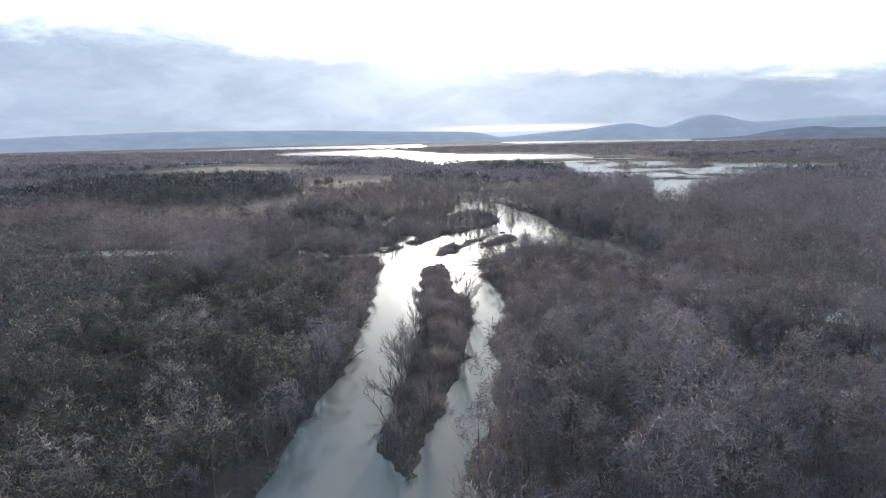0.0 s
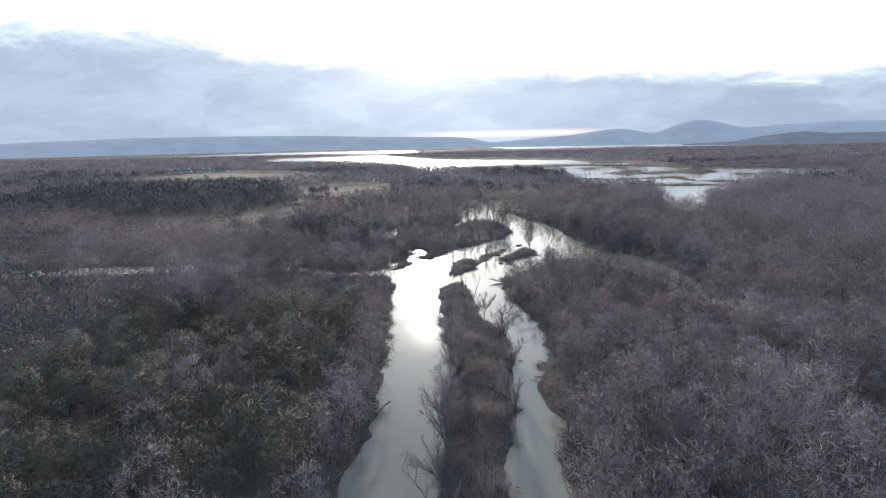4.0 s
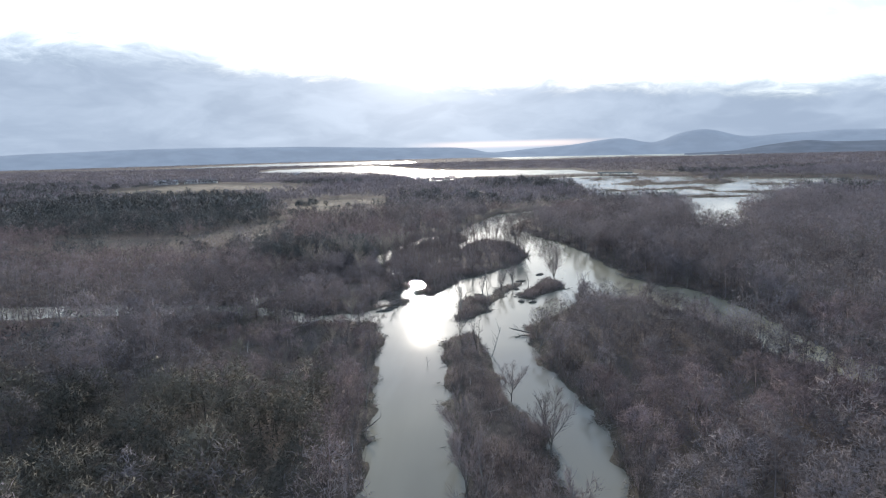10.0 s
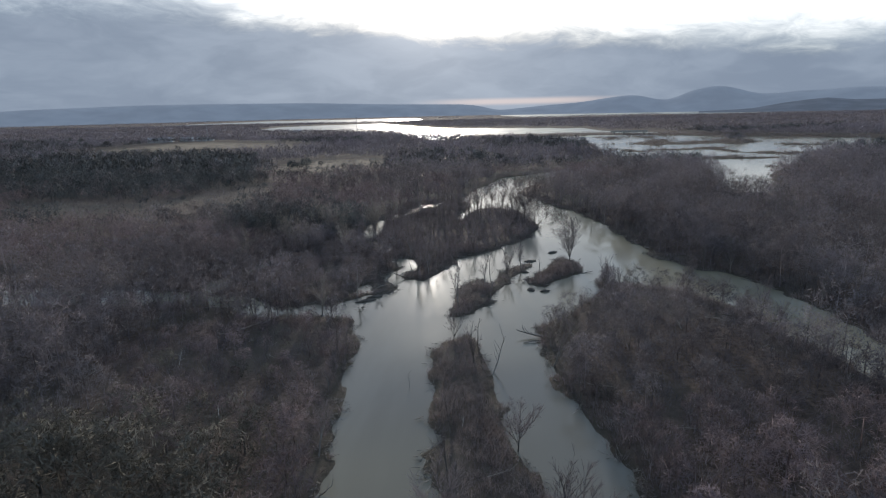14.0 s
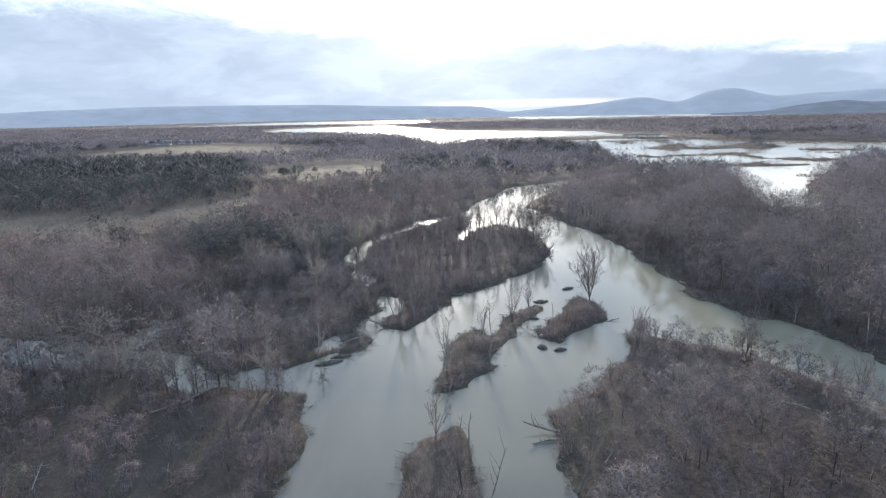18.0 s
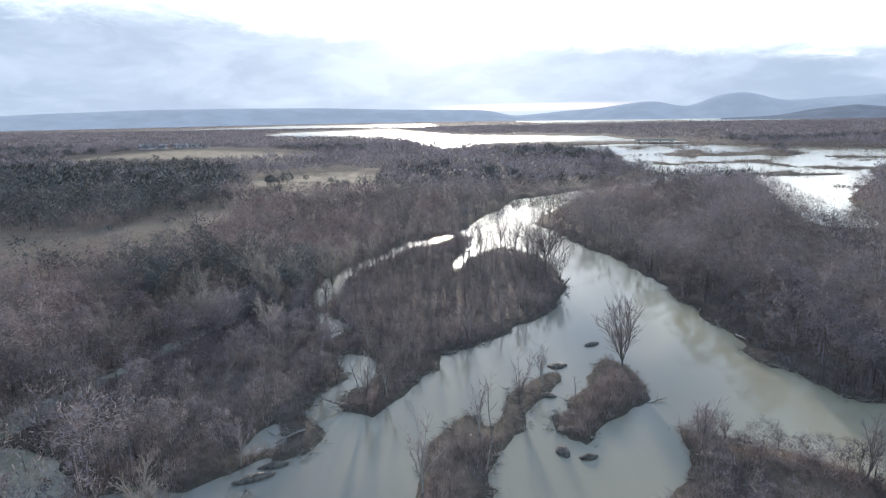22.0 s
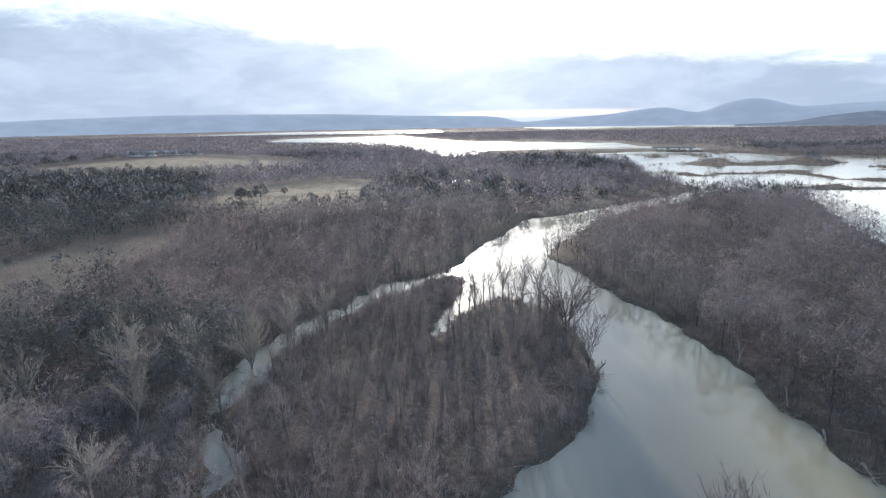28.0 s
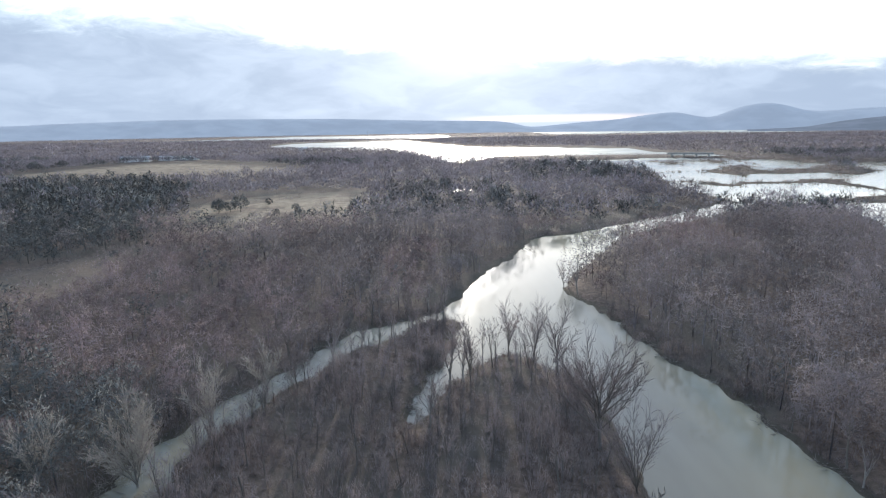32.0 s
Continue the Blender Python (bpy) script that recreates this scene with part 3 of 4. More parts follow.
def crowned(v, f, knots):
    """Turns each twig of a crown outward from the knot of branches that it grows on: corners, triangles, normals."""
    knots = np.array(knots, float)
    mid = v[f].mean(1)
    own = np.argmin(((mid[:, None] - knots[None]) ** 2).sum(2), 1)
    nrm = np.zeros_like(v)
    nrm[f.ravel()] = v[f.ravel()] - np.repeat(knots[own], 3, 0) + (0, 0, 0.15)
    nrm /= np.linalg.norm(nrm, axis=1)[:, None] + 1e-9
    face = np.cross(v[f[:, 1]] - v[f[:, 0]], v[f[:, 2]] - v[f[:, 0]])
    turned = (face * nrm[f[:, 0]]).sum(1) < 0
    f = f.copy()
    f[turned] = f[turned][:, ::-1]
    return v, f, nrm


def mid_tree(rng, h, spread, twigs=90, width=0.15, long=1.0, loose=0.4, knots=7):
    """A leafless tree for the woods: a stem, a few limbs and a ragged crown of twigs in rounded knots."""
    thick = min(0.12, h * 0.011)
    out = [tube((0, 0, -0.4), (rng.normal(0, 0.02) * h, rng.normal(0, 0.02) * h, h * 0.5), thick, thick * 0.6, 3)]
    fork = out[0][0][3:].mean(0)
    mid = np.array((0, 0, h * 0.52))
    size = np.array((spread, spread, h * 0.46))
    lobes = []
    for k in range(knots):
        a = k * 2.39996 + rng.uniform(-0.5, 0.5)
        c = 1 - 1.7 * (k + rng.rand()) / knots
        s = math.sqrt(max(0.0, 1 - c * c))
        way = np.array((math.cos(a) * s, math.sin(a) * s, c))
        lobes.append((mid + way * size * rng.uniform(0.45, 0.7), way, spread * rng.uniform(0.42, 0.66)))
        out.append(sliver(fork + rng.normal(0, 0.1, 3), lobes[-1][0], min(0.09, h * 0.009), rng))
    for k in range(twigs):
        at, way, r = lobes[k % knots]
        d = rng.normal(0, 1, 3)
        d /= np.linalg.norm(d)
        d = d + way * 0.8 + np.array((0, 0, 0.25))
        d /= np.linalg.norm(d)
        e = at + d * r * rng.uniform(0.55, 1.12)
        t = d * 0.7 + np.array((0, 0, 0.25)) + rng.normal(0, loose, 3)
        t /= np.linalg.norm(t)
        out.append(sliver(e - t * rng.uniform(0.8, 1.8) * long, e + t * 0.3, width, rng, d))
    v, f = joined(out)
    return crowned(v, f, [q[0] - q[1] * q[2] * 0.3 for q in lobes])


def far_tree(rng, h, spread, twigs=22, width=0.8):
    """A ragged dome of a few broad twig sprays for woods far off."""
    out = []
    for k in range(twigs):
        a = k * 2.39996 + rng.uniform(-0.4, 0.4)
        c = 1 - 1.1 * (k + rng.rand()) / twigs
        s = math.sqrt(max(0.0, 1 - c * c))
        e = np.array((math.cos(a) * s * spread, math.sin(a) * s * spread, h * 0.5 + c * h * 0.5)) * rng.uniform(0.85, 1.1)
        d = np.array((math.cos(a) * s, math.sin(a) * s, 0.5 + c)) + rng.normal(0, 0.6, 3)
        out.append(sliver(e - d / np.linalg.norm(d) * h * rng.uniform(0.14, 0.3), e, width, rng, np.array((math.cos(a) * s, math.sin(a) * s, c))))
    v, f = joined(out)
    return crowned(v, f, [(0, 0, h * 0.3), (spread * 0.45, 0, h * 0.4), (-spread * 0.3, spread * 0.35, h * 0.45), (-spread * 0.25, -spread * 0.4, h * 0.4)])


def bush(rng, h, spread, stems=46, width=0.07):
    """A leafless shrub: many stems from one foot."""
    out = []
    for _ in range(stems):
        a, r = rng.uniform(0, 6.28), rng.rand() ** 0.6
        e = np.array((math.cos(a) * spread * r, math.sin(a) * spread * r, h * rng.uniform(0.55, 1.0) * (1.05 - 0.45 * r)))
        b = np.array((math.cos(a) * r * 0.35 * spread, math.sin(a) * r * 0.35 * spread, -0.15))
        out.append(sliver(b, e, width, rng))
        m = b + (e - b) * rng.uniform(0.4, 0.8)
        out.append(sliver(m, m + rng.normal(0, 0.35, 3) * h * 0.5 + np.array((0, 0, 0.3 * h)), width * 0.7, rng))
    return joined(out)


def brush_clump(rng, h, spread, stems=22, width=0.055):
    """Crowded upright whips with a few side twigs, soft-edged."""
    out = []
    for k in range(stems):
        a, r = rng.uniform(0, 6.28), spread * rng.rand() ** 0.5
        b = np.array((math.cos(a) * r, math.sin(a) * r, -0.1))
        tip = b + np.array((math.cos(a) * rng.uniform(0.0, 0.5) + rng.normal(0, 0.25), math.sin(a) * rng.uniform(0.0, 0.5) + rng.normal(0, 0.25), 1.0)) * h * rng.uniform(0.5, 1.0)
        out.append(sliver(b, tip, width, rng))
        if k % 3:
            m = b + (tip - b) * rng.uniform(0.35, 0.7)
            out.append(sliver(m, m + rng.normal(0, 0.45, 3) * 0.4 * h + np.array((0, 0, 0.2 * h)), width, rng))
    return joined(out)


def part(name, data, mat, parent, label="", smooth=False):
    v, f, *nrm = joined(data) if isinstance(data, list) else data
    ob = new(name, mesh_of(name, v, f, mat, smooth, nrm[0] if nrm else None))
    ob.parent = parent
    return tagged(ob, label)


def tree_thing(name, label, category, group, pieces):
    """An empty at the foot of a tree with its parts under it."""
    root = tagged(new(name), label, category, group)
    stem = root
    for nm, data, mat in pieces:
        if nm == "trunk":
            stem = part(nm, data[0], mat, root, smooth=True)
        elif nm == "limb":
            for one in data:
                part(nm, one, mat, stem, smooth=True)
        else:
            tagged(part(nm, data, mat, root, smooth=True), "fine bare twigs" if mat is M_TWIG else "", kind="stuff")
    return root


def ground_at(pts):
    p = np.atleast_2d(np.array(pts, float))
    d = shore(p[:, 0], p[:, 1])
    return height(p[:, 0], p[:, 1], d), d


def scatter(x0, x1, y0, y1, cell, seed):
    r = np.random.RandomState(seed)
    gx, gy = np.meshgrid(np.arange(x0, x1, cell), np.arange(y0, y1, cell))
    x = gx.ravel() + r.uniform(-0.5, 0.5, gx.size) * cell
    y = gy.ravel() + r.uniform(-0.5, 0.5, gx.size) * cell
    keep = np.abs(x) < 75 + 0.86 * np.maximum(y, 0)        # only the wedge of ground in the camera's view is planted
    return x[keep], y[keep], r


def strewn(name, templates, x, y, z, r, mat, label, category, lo=0.75, hi=1.25, sink=0.0, size=None):
    """Many copies of a few shapes, joined into one mesh."""
    which = r.randint(len(templates), size=len(x))
    ang, s, sz = r.uniform(0, 6.28, len(x)), r.uniform(lo, hi, len(x)), r.uniform(0.85, 1.15, len(x))
    s = s if size is None else s * size
    vs, fs, ns, tones, k = [], [], [], [], 0
    for t, (v, f, *nrm) in enumerate(templates):
        m = which == t
        n = int(m.sum())
        if not n:
            continue
        c, sn, sc = np.cos(ang[m])[:, None], np.sin(ang[m])[:, None], s[m][:, None]
        px = (v[None, :, 0] * c - v[None, :, 1] * sn) * sc + x[m][:, None]
        py = (v[None, :, 0] * sn + v[None, :, 1] * c) * sc + y[m][:, None]
        pz = v[None, :, 2] * sc * sz[m][:, None] + z[m][:, None] - sink
        vs.append(np.stack([px, py, pz], 2).reshape(-1, 3))
        fs.append((f[None] + (np.arange(n) * len(v))[:, None, None]).reshape(-1, 3) + k)
        if nrm:
            q = nrm[0]
            ns.append(np.stack([q[None, :, 0] * c - q[None, :, 1] * sn, q[None, :, 0] * sn + q[None, :, 1] * c, np.repeat(q[None, :, 2], n, 0)], 2).reshape(-1, 3))
        tones.append(np.repeat(r.rand(n), len(v)))
        k += n * len(v)
    if vs:
        me = mesh_of(name, np.concatenate(vs), np.concatenate(fs), mat, bool(ns), np.concatenate(ns) if ns else None)
        me.attributes.new("tone", "FLOAT", "POINT").data.foreach_set("value", np.concatenate(tones).astype(np.float32))
        tagged(new(name, me), label, category, kind="stuff")


def woods():
    rng = np.random.RandomState(11)
    mids = [mid_tree(rng, rng.uniform(8, 15), rng.uniform(3.0, 5.2), 76, 0.2, 0.65, 0.9, 6) for _ in range(12)]
    reds = [mid_tree(rng, rng.uniform(6, 10), rng.uniform(2.4, 3.8), 70, 0.18, 0.65, 0.9, 6) for _ in range(6)]
    cedars_ = [mid_tree(rng, rng.uniform(6, 12), rng.uniform(3.0, 5.0), 120, 0.27, 0.5, 0.9, 7) for _ in range(8)]
    semi = [mid_tree(rng, h, h * rng.uniform(0.28, 0.42), 170, 0.13, 0.5, 0.9, 9) for h in np.linspace(7, 15, 12)]
    semi_reds = [mid_tree(rng, h, h * rng.uniform(0.3, 0.44), 150, 0.12, 0.48, 0.9, 8) for h in np.linspace(5, 10, 7)]
    fars = [far_tree(rng, rng.uniform(7, 13), rng.uniform(4.0, 6.0), 36, 0.55) for _ in range(8)]
    far_cedars = [far_tree(rng, rng.uniform(8, 12), rng.uniform(4.2, 5.6), 56, 0.55) for _ in range(6)]
    vast = [far_tree(rng, rng.uniform(6, 10), 12.0, 15, 4.8) for _ in range(5)]
    near_mids = [mid_tree(rng, h, h * rng.uniform(0.27, 0.38), int(36 * h + 130), 0.1, 0.5, 0.9, 11) for h in np.linspace(7, 16, 16)]
    near_reds = [mid_tree(rng, h, h * rng.uniform(0.3, 0.42), int(40 * h + 80), 0.085, 0.46, 0.9, 10) for h in np.linspace(5, 10, 8)]
    near_cedars = [mid_tree(rng, h, h * rng.uniform(0.3, 0.42), int(36 * h + 120), 0.14, 0.38, 0.9, 11) for h in np.linspace(5.5, 11.5, 9)]
    # woods by the river
    x, y, r = scatter(-330, 330, 20, 560, 5.0, 21)
    z, d = ground_at(np.stack([x, y], 1))
    o = open_land(x, y)
    isle = np.min([distance_to(w, x, y) for w in ISLANDS], 0) < 0
    swamp = (distance_to(SWAMP_LOOP, x, y) < 0) & (r.rand(len(x)) < 0.45)
    keep = (d > 1.5) & (o > 2) & ~isle & ~swamp
    x, y, z, d = x[keep], y[keep], z[keep], d[keep]
    cw = distance_to(CEDAR_WOOD, x, y)
    cw = cw + 55 * (waves(x, y, 40, 1) - 0.55) + 34 * (waves(x, y, 15, 0) - 0.5)
    chance = np.where(cw < 0, 0.9, np.where((x < -30) & (y < 225), np.where(y < 190, 0.97 - 0.4 * (waves(x, y, 15, 0) < 0.15), 0.5 * (waves(x, y, 22, 0) > 0.2)), np.where(np.hypot((x + 63) / 27, (y - 358) / 24) + 0.7 * (waves(x, y, 12, 0) - 0.5) < 1, 0.9, np.where((x < -85) & (y > 190), 0.6 * (waves(x, y, 55, 0) > 0.48), 0.03 * (x < 0) + 0.012))))
    u = r.rand(len(x))
    ced = u < chance
    low = (x < -38) & (y > 300) & (y < 560)
    red = ~ced & (waves(x, y, 45, 2) > np.where(low, 0.33, np.where(x > 0, 0.78, 0.62)))
    bare = ~ced & ~red
    close = (np.abs(x) < 100) & (y > 60) & (y < 375) & (np.abs(x) < 40 + 0.7 * y)
    middle = ~close & (np.abs(x) < 170) & (y > 200) & (y < 530)
    for m, tpl, mat, nm, lab in ((bare & close, near_mids, M_WOODS, "river_woods", "grey-brown leafless woodland along the river"),
                                 (red & close, near_reds, M_RED, "river_thickets", "low reddish-brown leafless thickets along the river"),
                                 (ced & close & (y > 300), near_cedars, M_CEDAR, "slope_cedars", "dark rounded cedars in the brush behind the back channel"),
                                 (ced & close & (y < 300), near_cedars, M_OLIVE, "river_cedars", "dull olive-brown rounded cedars among the bare woods"),
                                 (bare & middle, semi, M_WOODS, "bend_woods", "grey-brown leafless woodland beyond the river bends"),
                                 (red & middle, semi_reds, M_RED, "bend_thickets", "reddish-brown leafless thickets beyond the river bends"),
                                 (bare & ~close & ~middle, mids, M_FLATS, "bare_woods", "grey-brown leafless woodland on the flats"),
                                 (red & ~close & ~middle, reds, M_RED, "reddish_woods", "low reddish-brown leafless thickets among the woods"),
                                 (ced & ~close, cedars_, M_CEDAR, "cedar_woods", "dull olive-green cedar wood beside the meadow")):
        low_point = np.where((x[m] > 36) & (x[m] < 76) & (y[m] > 238) & (y[m] < 278), 0.5, np.where((x[m] > 14) & (x[m] < 74) & (y[m] > 190) & (y[m] < 275), 0.68, np.where((x[m] < -22) & (x[m] > -75) & (y[m] > 190) & (y[m] < 340), 0.62, 1.0)))
        strewn(nm, tpl, x[m], y[m], z[m], r, mat, lab, "woods", 0.6 if "cedar" in nm else 0.75, 1.3, size=low_point)
    # undergrowth between the near trees
    x, y, r = scatter(-92, 92, 72, 395, 3.6, 36)
    z, d = ground_at(np.stack([x, y], 1))
    isle = np.min([distance_to(w, x, y) for w in ISLANDS], 0) < 0
    keep = (d > 2.0) & ~isle & (open_land(x, y) > 2) & ~((x < -32) & (y < 200)) & (np.abs(x - 5) < 30 + 0.5 * y)
    under = [brush_clump(rng, rng.uniform(1.2, 2.8), rng.uniform(1.3, 2.1), 24, 0.075) for _ in range(12)]
    strewn("undergrowth", under, x[keep], y[keep], z[keep], r, M_WOODS, "tangled grey-brown undergrowth between the bare trees", "brush", 0.7, 1.25)
    # a crowded row of trees on the near bank of the slough and of the right back channel
    x, y, r = scatter(-190, 130, 140, 275, 2.6, 34)
    z, d = ground_at(np.stack([x, y], 1))
    south = (x < -42) & (y < 268) & (y > 236) & (d < 7)
    east = (x > 66) & (x < 128) & (y < 218) & (d < 8) & (distance_to(WATERS[0], x + 6, y + 6) < 0)
    keep = (d > 0.3) & (south | east) & (r.rand(len(x)) < 0.75)
    strewn("bank_woods", semi, x[keep], y[keep], z[keep], r, M_WOODS, "crowded grey-brown leafless trees along the slough and back channel", "woods", 0.8, 1.25)
    point = (x > 38) & (x < 82) & (y >= 205) & (y < 272) & (d > 0.2) & (d < 4.5) & (distance_to(WATERS[0], x + 6, y + 6) < 0)
    strewn("point_trees", near_mids, x[point], y[point], z[point], r, M_WOODS, "low twiggy leafless trees edging the wooded point", "woods", 0.28, 0.52)
    # low trees crowding the narrow backwater
    x2, y2, r2 = scatter(-90, -44, 266, 342, 2.7, 37)
    z2, d2 = ground_at(np.stack([x2, y2], 1))
    keep = (d2 > 0.2) & (d2 < 6) & (distance_to(WATERS[2], x2, y2) < 7)
    strewn("backwater_trees", semi, x2[keep], y2[keep], z2[keep], r2, M_WOODS, "low leafless trees crowding the narrow backwater", "woods", 0.5, 0.95)
    x2, y2, r2 = scatter(-52, -14, 300, 428, 3.0, 38)
    z2, d2 = ground_at(np.stack([x2, y2], 1))
    keep = (d2 > 0.2) & (d2 < 4.5) & (r2.rand(len(x2)) < 0.42)
    strewn("channel_trees", semi, x2[keep], y2[keep], z2[keep], r2, M_WOODS, "low leafless trees leaning over the narrow back channel", "woods", 0.35, 0.7)
    # woods farther off
    x, y, r = scatter(-950, 900, 560, 1150, 8.5, 22)
    x2, y2, r2 = scatter(-560, 560, 150, 560, 8.5, 23)
    side = np.abs(x2) > 330
    x, y = np.concatenate([x, x2[side]]), np.concatenate([y, y2[side]])
    z, d = ground_at(np.stack([x, y], 1))
    causeway = (x > 30) & (x < 430) & (y > 985)
    keep = (d > 4) & (open_land(x, y) > 3) & ~((x > 130) & (y > 640) & (d < 14)) & ~causeway
    x, y, z = x[keep], y[keep], z[keep]
    ced = r.rand(len(x)) < np.where(distance_to(CEDAR_WOOD, x, y) + 55 * (waves(x, y, 40, 1) - 0.55) < 0, 0.9, 0.45 * (waves(x, y, 110, 1) > 0.58))
    strewn("far_woods", fars, x[~ced], y[~ced], z[~ced], r, M_FAR_HAZED, "leafless woods farther off, painted paler and bluer for haze", "woods")
    strewn("far_cedar_woods", far_cedars, x[ced], y[ced], z[ced], r, M_CEDAR, "dark blue-green cedar wood beyond the meadow", "woods")
    # woods up to the ridges, lowered to keep far water in the camera's view
    x, y, r = scatter(-2300, 2300, 1150, 2450, 17.5, 24)
    z, d = ground_at(np.stack([x, y], 1))
    keep = (d > 12) & (open_land(x, y) > 5) & ~((x > 20) & (x < 420) & (y < 1240))
    dark = keep & (waves(x, y * 2.2, 260, 0) > 0.62)
    keep &= ~dark
    strewn("distant_belts", vast, x[dark], y[dark], z[dark], r, M_FLATS, "darker belts of woods far out on the plain", "woods", 0.55, 1.0)
    strewn("distant_woods", vast, x[keep], y[keep], z[keep], r, M_FAR_HAZED, "distant belts of bare woods on the plain", "woods", 0.55, 1.0)
    x, y, r = scatter(-2700, 2700, 2450, 3950, 44, 28)
    z, d = ground_at(np.stack([x, y], 1))
    keep = d > 10
    scrub = [far_tree(rng, rng.uniform(3, 5), 24.0, 12, 7.0) for _ in range(5)]
    strewn("distant_scrub", scrub, x[keep], y[keep], z[keep], r, M_FAR_HAZED, "low distant scrub before the ridges", "scrub")
    # low brush on banks and islands
    x, y, r = scatter(-95, 95, 70, 432, 1.28, 25)
    z, d = ground_at(np.stack([x, y], 1))
    isle = np.min([distance_to(w, x, y) for w in ISLANDS], 0) < 0
    keep = (d > 0.05) & (((d < 9) & (r.rand(len(x)) < 0.8 - 0.08 * d)) | ((isle | (distance_to(SWAMP_LOOP, x, y) < 0)) & (r.rand(len(x)) < np.where(y < 320, 1.0, 0.32))))
    tall = [mid_tree(rng, rng.uniform(1.3, 2.6), rng.uniform(0.9, 1.7), 36, 0.065, 0.4, 0.8, 3) for _ in range(4)]
    whip = [brush_clump(rng, rng.uniform(1.5, 2.6), rng.uniform(0.7, 1.2)) for _ in range(14)]
    strewn("bank_brush", whip, x[keep], y[keep], z[keep], r, M_BRUSH, "low brown leafless brush along the muddy banks and islands", "brush", 0.7, 1.2,
           0.0, (0.35 + 1.1 * waves(x[keep], y[keep], 7, 2)) * np.clip(0.55 + d[keep] * 0.25, 0, 1))
    # sticks and dead stems washed up along the water line
    x, y, r = scatter(-70, 95, 78, 432, 0.9, 33)
    z, d = ground_at(np.stack([x, y], 1))
    keep = (d > -0.5) & (d < 0.7) & (waves(x, y, 6, 0) > 0.45)
    sticks = []
    for _ in range(8):
        bits = []
        for _ in range(5):
            a, ln = rng.uniform(0, 6.28), rng.uniform(0.4, 1.3)
            p = rng.normal(0, 0.35, 3) * (1, 1, 0.1) + (0, 0, 0.12)
            bits.append(tube(p, p + np.array((math.cos(a), math.sin(a), rng.uniform(-0.1, 0.45))) * ln, rng.uniform(0.02, 0.07), 0.015, 3))
        sticks.append(joined(bits))
    strewn("bank_litter", sticks, x[keep], y[keep], np.maximum(z[keep], -0.05), r, M_LOG, "grey sticks and driftwood litter along the water line", "driftwood", 0.6, 1.4)
    # pale dead branches lying through the brush
    x, y, r = scatter(-75, 75, 80, 330, 5.5, 39)
    z, d = ground_at(np.stack([x, y], 1))
    keep = (d > 1.0) & (r.rand(len(x)) < np.where(((x > 14) | (x < -24)) & (y > 185) & (y < 280), 0.5, 0.15))
    boughs = []
    for _ in range(8):
        bits, a = [], rng.uniform(0, 6.28)
        way = np.array((math.cos(a), math.sin(a), rng.uniform(0.05, 0.5)))
        ln = rng.uniform(2.0, 5.0)
        bits.append(tube((0, 0, 0.4), np.array((0, 0, 0.4)) + way * ln, 0.09, 0.03, 4))
        for _ in range(5):
            p = np.array((0, 0, 0.4)) + way * ln * rng.uniform(0.3, 0.95)
            q = way + rng.normal(0, 0.6, 3) + (0, 0, 0.4)
            bits.append(tube(p, p + q * rng.uniform(0.5, 1.3), 0.045, 0.015, 3))
        boughs.append(joined(bits))
    strewn("deadfall", boughs, x[keep], y[keep], z[keep] + r.uniform(0.2, 1.6, keep.sum()), r, M_PALE, "pale dead branches lying through the bare brush", "branches", 0.35, 0.8)
    # tussocks and low shrubs in the meadow and the field
    x, y, r = scatter(-260, -50, 365, 705, 3.2, 29)
    z, d = ground_at(np.stack([x, y], 1))
    keep = (open_land(x, y) < 3) & (waves(x, y, 16, 0) > np.where(y < 520, 0.2, 0.6)) & (r.rand(len(x)) < np.where(y < 520, 0.75, 0.35))
    strewn("field_brush", tall, x[keep], y[keep], z[keep], r, M_BRUSH, "brown tussocks and low shrubs in the dry meadow", "brush", 0.4, 1.1)
    # whips and thin trees of the big island
    x, y, r = scatter(-40, 45, 276, 430, 3.0, 26)
    z, d = ground_at(np.stack([x, y], 1))
    keep = (distance_to(ISLANDS[1], x, y) < -1) & (d > 1.2)
    whips = [joined([bush(rng, rng.uniform(3.0, 6.0), rng.uniform(0.8, 1.5), 12, 0.05), mid_tree(rng, rng.uniform(3.0, 5.0), rng.uniform(0.9, 1.5), 34, 0.05, 0.5, 0.7, 3)[:2]]) for _ in range(10)]
    strewn("island_whips", whips, x[keep], y[keep], z[keep], r, M_TWIG, "thin leafless whips crowding the large island", "saplings", 0.7, 1.2, 0.0, 0.4 + 1.1 * waves(x[keep], y[keep], 11, 2))
    keep &= (r.rand(len(x)) < 0.45) & (d > 2)
    kinds = []
    for k, i in enumerate(np.where(keep)[0][:260]):
        sc = r.uniform(0.7, 1.2)
        m = pose(x[i], y[i], z[i], r.normal(0, 4), r.normal(0, 4), r.uniform(0, 360))
        if k < 6:
            t, l, w = fan_tree(rng, rng.uniform(6, 11), rng.uniform(0.9, 1.5), 4, 0.5, 2, 5, 0.04, 0.7, 0.0085)
            ob = tree_thing("sapling", "slender leafless sapling crowding the large island", "tree", "saplings on the large island",
                            [("trunk", t, M_BARK), ("limb", l, M_BARK), ("crown", w, M_TWIG)])
            kinds.append(ob)
            ob.matrix_basis = m
        else:
            ob = copy_thing(kinds[k % 6], m)
        ob.scale = (sc, sc, sc)
    # brush on the causeway
    x, y, r = scatter(20, 440, 985, 1240, 8.0, 35)
    z, d = ground_at(np.stack([x, y], 1))
    keep = d > 2
